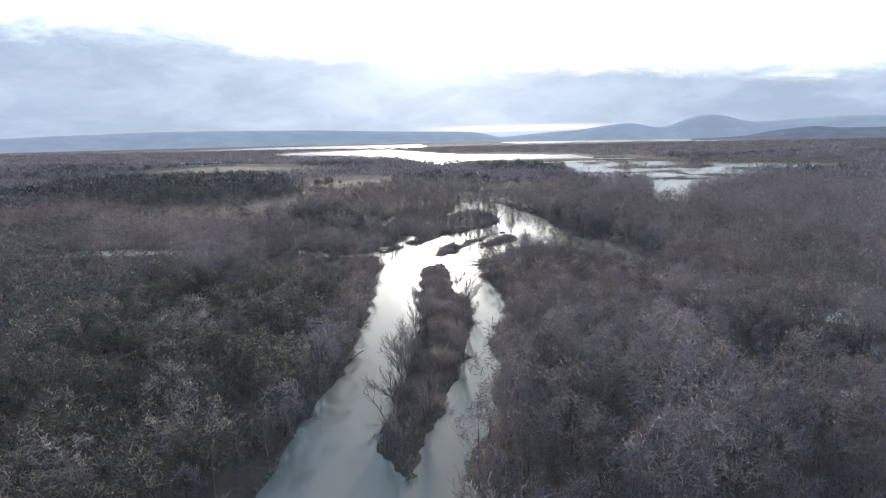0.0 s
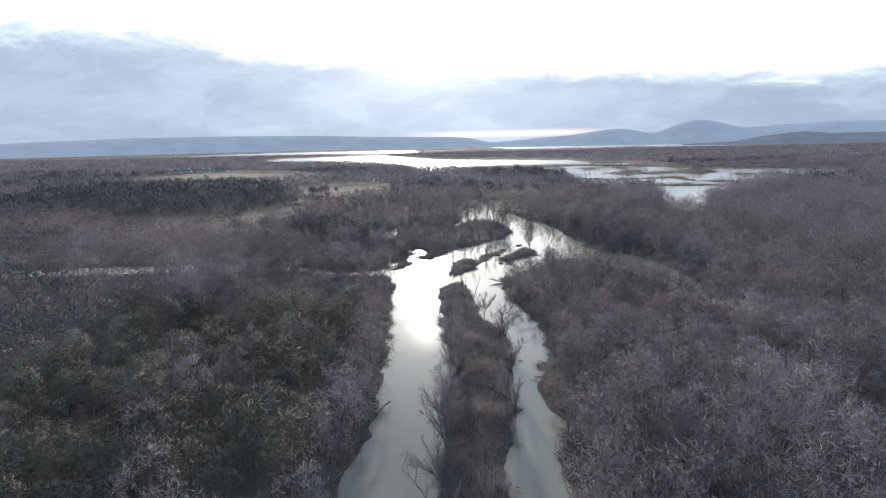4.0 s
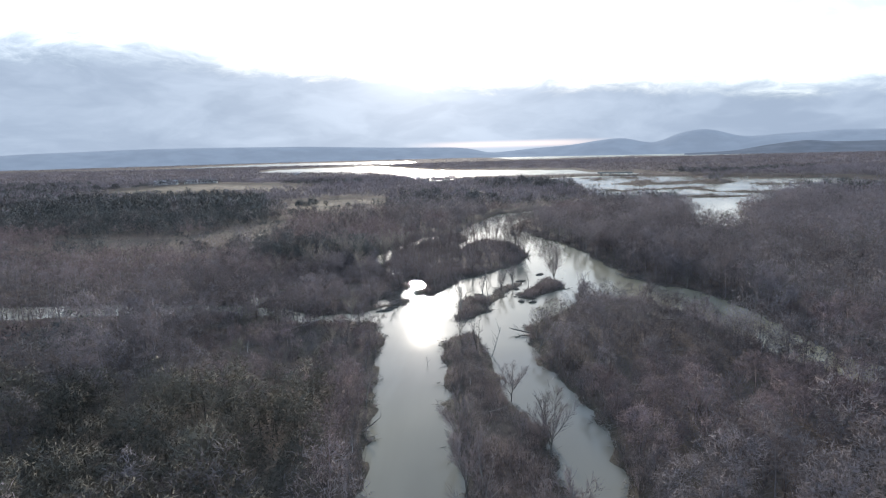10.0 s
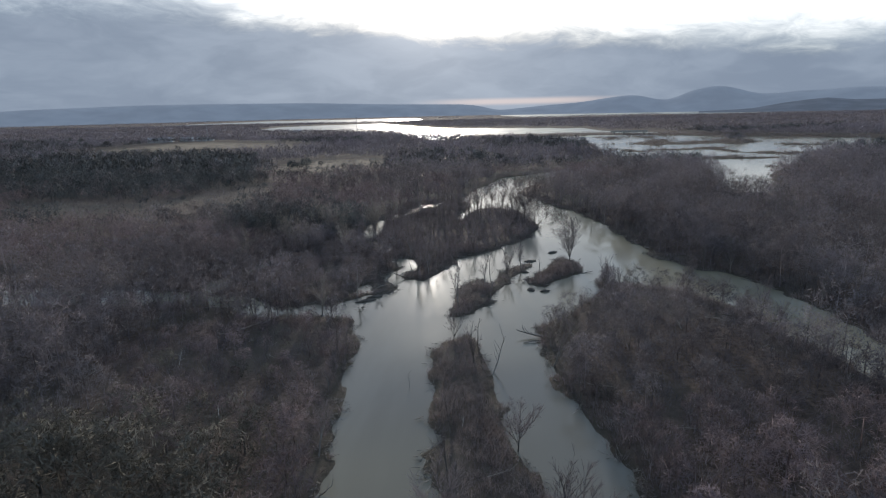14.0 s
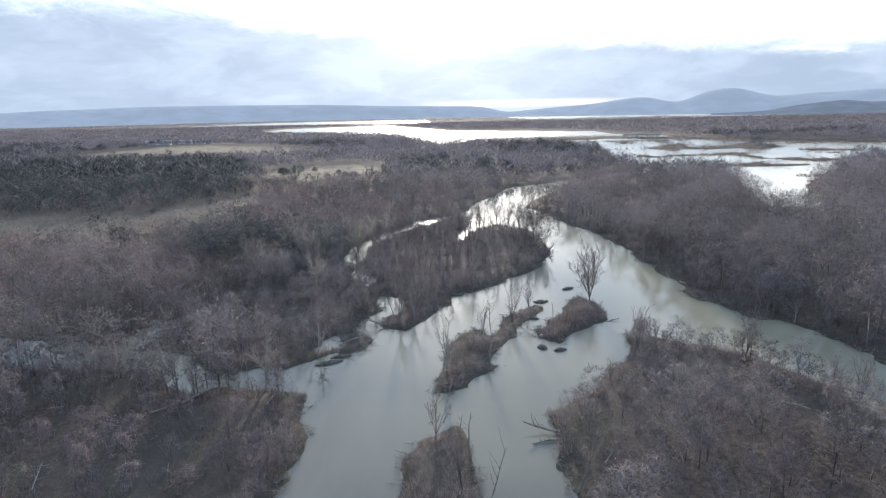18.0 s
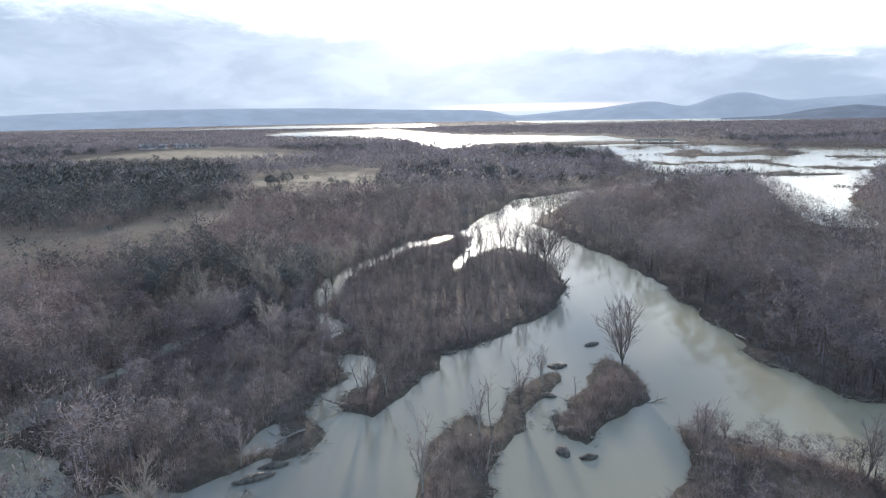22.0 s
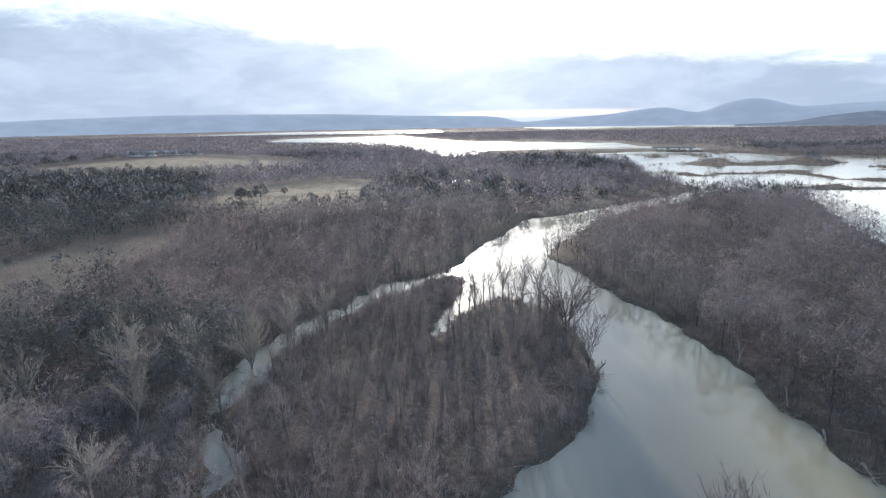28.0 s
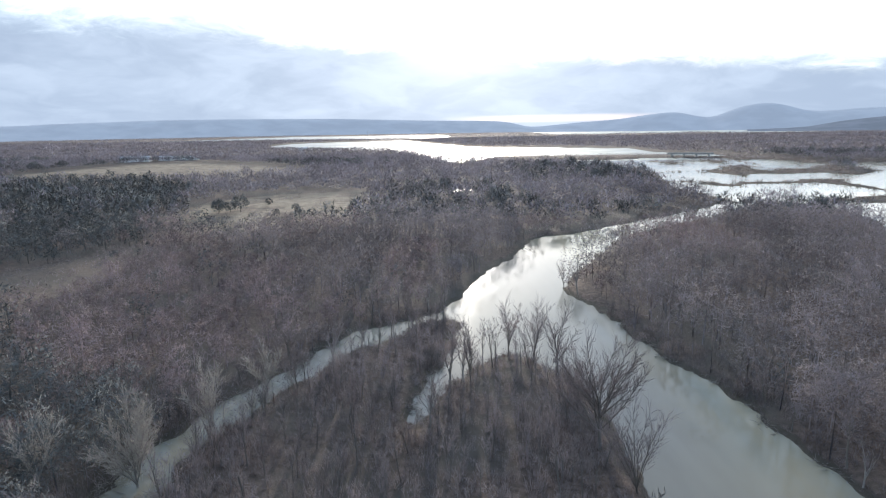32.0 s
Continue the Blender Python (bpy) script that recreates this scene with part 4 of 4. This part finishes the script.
    low_brush = [far_tree(rng, rng.uniform(2, 3.5), 6.0, 10, 0.7) for _ in range(4)]
    strewn("causeway_brush", low_brush, x[keep], y[keep], z[keep], r, M_BRUSH, "brown brush along the low causeway", "brush", 0.5, 1.0)
    # reeds and dead stems in the marsh
    x, y, r = scatter(100, 560, 560, 1130, 6.0, 27)
    z, d = ground_at(np.stack([x, y], 1))
    keep = (d > 0) & (d < 40)
    reeds = [bush(rng, 1.5, 3.0, 7, 0.5) for _ in range(4)]
    grown = (d > 1.5) & (r.rand(len(x)) < 0.5)
    stems = [far_tree(rng, rng.uniform(3.0, 6.0), rng.uniform(2.2, 3.8), 20, 0.35) for _ in range(5)]
    strewn("marsh_trees", stems, x[grown & keep], y[grown & keep], z[grown & keep], r, M_FLATS, "bare trees standing on the low marsh bars", "trees", 0.6, 1.2)
    strewn("marsh_reeds", reeds, x[keep], y[keep], z[keep], r, M_REED, "brown reeds and brush on the marsh bars", "reeds", 0.7, 1.3)


woods()


def river_trees():
    """Single trees along the banks and on the islands."""
    rng = np.random.RandomState(5)
    kinds = []
    for k in range(7):
        t, l, w = fan_tree(rng, rng.uniform(10, 14), rng.uniform(2.4, 3.6), 7, (0.34, 0.45, 0.06, 0.3, 0.08, 0.5, 0.25)[k], 2, 7, 0.05, 0.62)
        pale = k in (1, 3)
        kinds.append(tree_thing("bare_tree", "pale-barked leafless tree at the water's edge" if pale else "dark leafless tree leaning at the river's edge",
                                "tree", "bare trees along the river",
                                [("trunk", t, M_PALE if pale else M_BARK), ("limb", l, M_PALE if pale else M_BARK), ("crown", w, M_TWIG)]))
    spots = []
    x, y, r = scatter(-70, 95, 60, 470, 5.2, 31)
    z, d = ground_at(np.stack([x, y], 1))
    near = (d > 0.5) & (d < 3.0) & ~((distance_to(ISLANDS[3], x, y) < 1))
    pick = np.where(near)[0]
    pick = pick[r.rand(len(pick)) < np.where((x[pick] < 5) & (y[pick] > 300), 1.0, 0.72)][:245]
    for k, i in enumerate(pick):
        spots.append((x[i], y[i], z[i], rng.uniform(0.42, 0.9)))
    for k, (px, py, pz, s) in enumerate(spots):
        m = pose(px, py, pz, rng.normal(0, 5), rng.normal(0, 5), rng.uniform(0, 360)) @ Matrix.Diagonal((s, s, s, 1))
        src = kinds[k % 7]
        if k < 7:
            src.matrix_basis = m
        else:
            c = copy_thing(src, m)
            c.scale = (s, s, s)
    return kinds


river_trees()


def landmark_trees():
    rng = np.random.RandomState(8)
    def place(name, label, px, py, h, spread, stems, mat, limbs=16, twigs=9, lean=(0, 0), rise=0.66):
        t, l, w = fan_tree(rng, h, spread, limbs // 2, 0.05 if stems > 2 else 0.24 if stems == 2 else 0.36, 6, twigs, 0.036, rise, 0.012, 0.22 if stems > 2 else -0.05)
        ob = tree_thing(name, label, "tree", "", [("trunk", t, mat), ("limb", l, mat), ("crown", w, M_TWIG if mat is M_BARK else M_PALE_TWIG)])
        z, _ = ground_at([(px, py)])
        ob.matrix_basis = pose(px, py, float(z[0]), lean[0], lean[1], rng.uniform(0, 360))
    place("islet_tree", "tall leafless many-stemmed tree alone on the brushy islet", 35.6, 296.5, 14.5, 4.0, 5, M_BARK, 22, 9, (0, 0), 0.7)
    place("bank_tree", "tall leafless tree with spreading crown at the island's end", 31.3, 364.9, 19.0, 9.2, 1, M_BARK, 34, 11, (0, 0), 0.52)
    place("bank_tree", "forked leafless tree leaning over the water at the island's end", 33.8, 354.5, 13.5, 6.0, 3, M_BARK, 16, 8, (0, 10))
    place("pale_tree", "pale leafless sycamore standing by the narrow back channel", -34.2, 355, 15.5, 6.0, 2, M_PALE, 26, 12, (0, 0), 0.5)
    place("pale_tree", "pale leafless sycamore among swampy brush", -50, 342, 13, 6.0, 2, M_PALE, 20, 10, (0, 0), 0.5)
    place("pale_tree", "pale leafless tree standing by the slough", -58, 320, 14, 6.0, 1, M_PALE, 20, 10, (0, 0), 0.5)
    for px, py, h in ((-46, 352, 12), (-44, 330, 11), (-66, 335, 12), (-40, 312, 10), (-72, 305, 12), (-57, 350, 13), (-31, 372, 12), (-26, 384, 11), (25, 398, 13), (20, 401, 12), (29, 392, 14), (12, 388, 12), (8, 390, 13)):
        place("pale_tree" if px < 0 else "bank_tree", "slender leafless tree rising over the brush", px, py, h, 3.8, 2, M_PALE if px < 0 else M_BARK, 12, 8)
    for px, py, h, lx in ((-9.8, 104, 8, -12), (-9.2, 113, 10, -10), (-8.6, 121, 10, -8), (-8.0, 130, 9, -8), (-7.2, 141, 9, -6), (-6.8, 158, 8, -6),
                          (-7.4, 172, 8, -6), (7.6, 168, 9, 6), (6.6, 147, 8, 8), (4.4, 127, 8, 8), (4.2, 190, 7, 8)):
        place("island_tree", "dark leafless tree leaning out from the long island", px, py, h * 1.2, 4.0, 2, M_BARK, 14, 9, (0, lx))
    place("pale_tree", "whitish leafless tree beside the slough mouth", -36, 249, 11, 3.2, 1, M_PALE, 14, 8)


def round_trees():
    rng = np.random.RandomState(19)
    for px, py, h, sp in ((53, 88, 13, 6.5), (66, 90, 12, 6.0), (77, 97, 12, 5.5), (41, 84, 10, 4.6), (92, 118, 13, 5.5), (98, 128, 14, 5.5), (108, 140, 13, 5.0)):
        crown = mid_tree(rng, h, sp, 1500, 0.05, 0.5, 0.8, 14)
        trunk = limb_of(bent((0, 0, -0.4), (0, 0, 1), h * 0.6, rng, 4, 0.05, 0.02), [0.3, 0.24, 0.2, 0.15, 0.1], 6)
        ob = tree_thing("round_tree", "broad leafless tree with a dense pale rounded crown", "tree", "", [("trunk", [trunk], M_PALE), ("crown", crown, M_FLATS)])
        z, _ = ground_at([(px, py)])
        ob.matrix_basis = pose(px, py, float(z[0]), 0, 0, rng.uniform(0, 360))


landmark_trees()
round_trees()

# ---- loose things on the banks ----
def lump(rng, sx, sy, sz, rings=6, seg=12):
    """An uneven low mound."""
    v, f = [], []
    for i in range(rings + 1):
        a = math.pi / 2 * i / rings
        for j in range(seg):
            t = 2 * math.pi * j / seg
            k = rng.uniform(0.82, 1.15)
            v.append((sx * math.sin(a) * math.cos(t) * k, sy * math.sin(a) * math.sin(t) * k, sz * math.cos(a) * rng.uniform(0.8, 1.1) - 0.3 * sz * (i == rings)))
    for i in range(rings):
        for j in range(seg):
            q = (j + 1) % seg
            f += [(i * seg + j, (i + 1) * seg + j, (i + 1) * seg + q), (i * seg + j, (i + 1) * seg + q, i * seg + q)]
    return np.array(v), np.array(f)


def hummocks():
    rng = np.random.RandomState(14)
    for px, py, sx, sy, turn in ((32.4, 308.5, 2.2, 0.9, 30), (22.9, 297.5, 2.0, 1.4, 20), (19.2, 285.0, 1.3, 0.9, -20), (18.4, 267.2, 1.1, 1.6, 10),
                                 (22.0, 265.6, 1.6, 0.7, 15), (21.0, 273.0, 2.6, 1.3, -10), (0.6, 304.5, 2.4, 0.8, 15), (-26.5, 261.0, 3.2, 1.0, 25),
                                 (-24.6, 264.0, 2.4, 0.8, 20), (21.8, 277.6, 1.2, 0.8, 60)):
        root = tagged(new("mud_hummock"), "small dark hummock of mud and dead grass in the river", "hummock", "hummocks in the river")
        part("mound", lump(rng, sx, sy, 0.55), M_ROCK, root, smooth=True)
        tagged(part("dead_grass", [(v * (0.8 * sx, 0.8 * sy, 0.42) + (0, 0, 0.25), f) for v, f in [bush(rng, 1.4, 0.9, 26, 0.08)]], M_BRUSH, root,
                    "tuft of brown dead grass"), kind="stuff")
        root.matrix_basis = pose(px, py, 0.0, 0, 0, turn)


def fallen(px, py, turn, length, thick, label, pale=False, forks=4, tilt=0.0, seed=0, name="fallen_log", z=None):
    """A fallen trunk with broken branch stubs."""
    rng = np.random.RandomState(100 + seed)
    mat = M_LOG if not pale else M_PALE
    root = tagged(new(name), label, "log")
    path = bent((0, 0, thick * 0.5), (1, 0, 0.02), length, rng, 6, 0.07, 0.0)
    stem = part("trunk", limb_of(path, [thick * (1 - 0.11 * k) for k in range(7)], 7), mat, root, smooth=True)
    for k in range(forks):
        p = path[2 + k % 5]
        d = np.array((0.8, rng.choice((-1, 1)) * rng.uniform(0.4, 0.9), rng.uniform(0.15, 0.9)))
        bp = bent(p, d / np.linalg.norm(d), length * rng.uniform(0.2, 0.45), rng, 3, 0.15, 0.05)
        part("branch", limb_of(bp, [thick * 0.4, thick * 0.3, thick * 0.2, thick * 0.08], 5), mat, stem, smooth=True)
    g, d = ground_at([(px, py)])
    root.matrix_basis = pose(px, py, max(float(g[0]), -0.12) if z is None else z, 0, -tilt, turn)


def logs():
    k = 0
    for px, py, turn, ln, th, lab, pale, forks, tilt in (
            (15.6, 233.0, 165, 6.0, 0.28, "grey driftwood log jutting from the bank into the water", False, 3, 1),
            (15.2, 231.0, 185, 4.5, 0.2, "broken grey driftwood branch on the muddy point", False, 4, 2),
            (-22.5, 130.5, 40, 4.2, 0.3, "dark fallen log leaning from the bank", False, 2, 8),
            (-10.8, 98.5, 128, 9.0, 0.22, "fallen dead tree reaching over the water from the island", False, 6, 14),
            (45.5, 269.5, 135, 8.5, 0.25, "fallen leafless tree lying in the shallow river", False, 6, 1),
            (48.0, 269.0, 150, 6.0, 0.2, "driftwood snagged on the bank of the point", False, 5, 3),
            (65.5, 331.0, 250, 6.0, 0.22, "driftwood stranded along the eroded bank", False, 3, 0),
            (65.5, 322.0, 265, 5.0, 0.25, "driftwood stranded along the eroded bank", False, 3, 0),
            (66.0, 313.0, 280, 4.0, 0.2, "driftwood stranded along the eroded bank", True, 3, 0),
            (51.0, 243.0, 30, 5.5, 0.2, "pale fallen trunk in the brush", True, 2, 3),
            (54.5, 240.0, 300, 5.0, 0.18, "pale fallen trunk in the brush", True, 2, 3),
            (46.0, 233.0, 80, 5.0, 0.16, "pale fallen trunk in the brush", True, 3, 3),
            (-49.0, 243.0, 55, 7.5, 0.22, "pale fallen tree beside the slough", True, 3, 2),
            (-53.0, 240.0, 20, 5.0, 0.18, "pale fallen trunk in the swampy brush", True, 3, 2),
            (-22.0, 272.5, 205, 5.0, 0.2, "grey log along the muddy spit", False, 2, 0),
            (-17.0, 281.5, 200, 4.0, 0.24, "broken stump and roots at the island's tip", False, 6, 6),
            (-27.5, 317.0, 60, 6.0, 0.16, "pale fallen tree beside the back pool", True, 3, 4),
            (3.0, 216.0, 60, 7.5, 0.14, "dead sapling leaning out over the chute", False, 5, 40),
            (-24.5, 178.5, 20, 4.0, 0.15, "dead branch stuck out of the bank", False, 5, 25),
            (7.5, 176.0, 10, 5.0, 0.15, "dead branch leaning over the chute", False, 5, 35),
            (34.2, 351.5, 320, 3.4, 0.32, "broken stump with splintered branches at the island's end", False, 7, 55),
            (36.0, 282.0, 20, 4.0, 0.14, "thin dead branch at the islet's edge", False, 3, 4),
            (6.5, 262.0, 70, 5.0, 0.12, "dead sapling leaning from the narrow island", False, 4, 50),
            (8.0, 274.5, 100, 7.0, 0.13, "dead sapling leaning from the narrow island", False, 5, 58)):
        fallen(px, py, turn, ln, th, lab, pale, forks, tilt, k)
        k += 1
    # poles standing in the stub of land and the slough
    for px, py, ln, tl in ((-15.0, 285.5, 7.5, 74), (-45.0, 254.5, 4.5, 88), (-47.5, 256.0, 3.5, 84), (-41.0, 254.0, 4.0, 95), (-36.0, 255.0, 3.0, 86),
                           (-61.0, 263.0, 4.0, 92), (-66.0, 264.5, 4.5, 86), (-0.5, 228.5, 6.0, 78), (1.0, 229.5, 7.0, 100), (23.5, 283.0, 4.5, 80)):
        fallen(px, py, 37 * k % 360, ln, 0.11, "dead leafless pole standing at the water", False, 4, tl, k, "dead_snag")
        k += 1
    fallen(-12.8, 210.8, 80, 3.2, 0.05, "pale twiggy branch poking out of the river", True, 9, 35, k, "river_snag", -0.2)


def field_trees():
    rng = np.random.RandomState(41)
    first = None
    for px, py, s in ((-128, 600, 1.0), (-123, 604, 0.8), (-118, 606, 1.2), (-131, 608, 0.9), (-86, 606, 0.6), (-111, 633, 0.6), (-92, 590, 0.5), (-75, 575, 0.8),
                      (-70, 580, 0.7), (-150, 438, 0.35), (-119, 488, 0.4)):
        z, _ = ground_at([(px, py)])
        m = pose(px, py, float(z[0]), 0, 0, rng.uniform(0, 360))
        if first is None:
            t, c = [limb_of(bent((0, 0, -0.4), (0, 0, 1), 6, rng, 3, 0.03, 0.0), [0.2, 0.16, 0.12, 0.06], 6)], mid_tree(rng, 8.5, 4.0, 620, 0.34, 0.42, 0.9, 10)
            first = tree_thing("field_cedar", "dark round cedar standing in the dry field", "tree", "cedars in the field", [("trunk", t, M_BARK), ("crown", c, M_CEDAR)])
            ob = first
            ob.matrix_basis = m
        else:
            ob = copy_thing(first, m)
        ob.scale = (s, s, s)


def bank_cedars():
    rng = np.random.RandomState(43)
    x, y, r = scatter(-95, -32, 62, 190, 6.6, 44)
    z, d = ground_at(np.stack([x, y], 1))
    first = None
    for px, py, pz, dd in zip(x, y, z, d):
        if dd < 4 or r.rand() < 0.4:
            continue
        s = r.uniform(0.7, 1.2)
        m = pose(px, py, pz, 0, 0, r.uniform(0, 360))
        if first is None:
            t, c = [limb_of(bent((0, 0, -0.4), (0, 0, 1), 6.5, rng, 4, 0.03, 0.0), [0.2, 0.17, 0.13, 0.1, 0.05], 6)], mid_tree(rng, 9.0, 3.4, 900, 0.09, 0.34, 0.8, 10)
            first = tree_thing("cedar_tree", "olive-brown rounded cedar standing among bare trees", "tree", "cedars among the woods", [("trunk", t, M_BARK), ("crown", c, M_OLIVE)])
            ob = first
            ob.matrix_basis = m
        else:
            ob = copy_thing(first, m)
        ob.scale = (s, s, s)


def box(sx, sy, sz, x=0.0, y=0.0, z=0.0):
    v = np.array([(a, b, c) for c in (0, 1) for b in (-0.5, 0.5) for a in (-0.5, 0.5)], float) * (sx, sy, sz) + (x, y, z)
    f = [(0, 2, 3), (0, 3, 1), (4, 5, 7), (4, 7, 6), (0, 1, 5), (0, 5, 4), (2, 6, 7), (2, 7, 3), (0, 4, 6), (0, 6, 2), (1, 3, 7), (1, 7, 5)]
    return v, np.array(f)


def gable(sx, sy, z, rise, over=0.6):
    a, c = sx / 2 + over, sy / 2 + over
    v = np.array([(-a, -c, z), (a, -c, z), (a, c, z), (-a, c, z), (-a, 0, z + rise), (a, 0, z + rise)], float)
    f = [(0, 1, 5), (0, 5, 4), (2, 3, 4), (2, 4, 5), (0, 4, 3), (1, 2, 5), (0, 3, 2), (0, 2, 1)]
    return v, np.array(f)


def far_buildings():
    for px, py, sx, sy, h, turn, lab in ((-488, 1142, 40, 16, 5, 12, "long low white barn with pale roof beside the far field"),
                                         (-452, 1165, 22, 12, 4.5, 5, "white farm building with pale roof beside the far field"),
                                         (-425, 1178, 30, 10, 4, 8, "low white shed beside the far field"),
                                         (-330, 1480, 18, 10, 6, 20, "small white house among far woods")):
        z, _ = ground_at([(px, py)])
        root = tagged(new("barn"), lab, "building")
        part("wall", box(sx, sy, h), M_WALL, root)
        part("roof", gable(sx, sy, h, sy * 0.22), M_ROOF, root, "pale metal roof")
        door = part("door", box(4, 0.3, 3.4, sx * 0.2, -sy / 2 - 0.16, 0), M_STEEL, root, "grey sliding door")
        part("rail", box(8, 0.2, 0.25, sx * 0.2 - 1.8, -sy / 2 - 0.14, 3.45), M_STEEL, door)
        root.matrix_basis = pose(px, py, float(z[0]), 0, 0, turn)
    for px, py, h in ((-185, 1426, 40), (-464, 1291, 30)):
        z, _ = ground_at([(px, py)])
        root = tagged(new("lattice_mast"), "thin grey steel mast rising over the far woods", "mast")
        for a in range(3):
            t = a * 2.094
            part("leg", tube((1.2 * math.cos(t), 1.2 * math.sin(t), 0), (0.35 * math.cos(t), 0.35 * math.sin(t), h), 0.14, 0.1, 4), M_STEEL, root)
        for k in range(9):
            zz = h * (k + 0.5) / 9
            w = 1.2 - 0.85 * (k + 0.5) / 9
            for a in range(3):
                t, u = a * 2.094, (a + 1) * 2.094
                part("brace", tube((w * math.cos(t), w * math.sin(t), zz), (w * math.cos(u), w * math.sin(u), zz + h / 12), 0.06, 0.06, 3), M_STEEL, root)
        root.matrix_basis = pose(px, py, float(z[0]))
    bridge = tagged(new("road_bridge"), "low concrete road bridge on piers over the marsh outlet", "bridge")
    part("deck", box(60, 9, 1.3, 0, 0, 4.2), M_CONC, bridge)
    for s in (-4.2, 4.2):
        part("parapet", box(60, 0.35, 0.9, 0, s, 5.5), M_CONC, bridge)
    for k in range(4):
        part("pier", box(2.2, 8, 6.2, -24 + 16 * k, 0, -2.0), M_CONC, bridge)
    bridge.matrix_basis = pose(322, 1120, 0, 0, 0, -14)


hummocks()
logs()
field_trees()
bank_cedars()
far_buildings()
scene.frame_set(1)
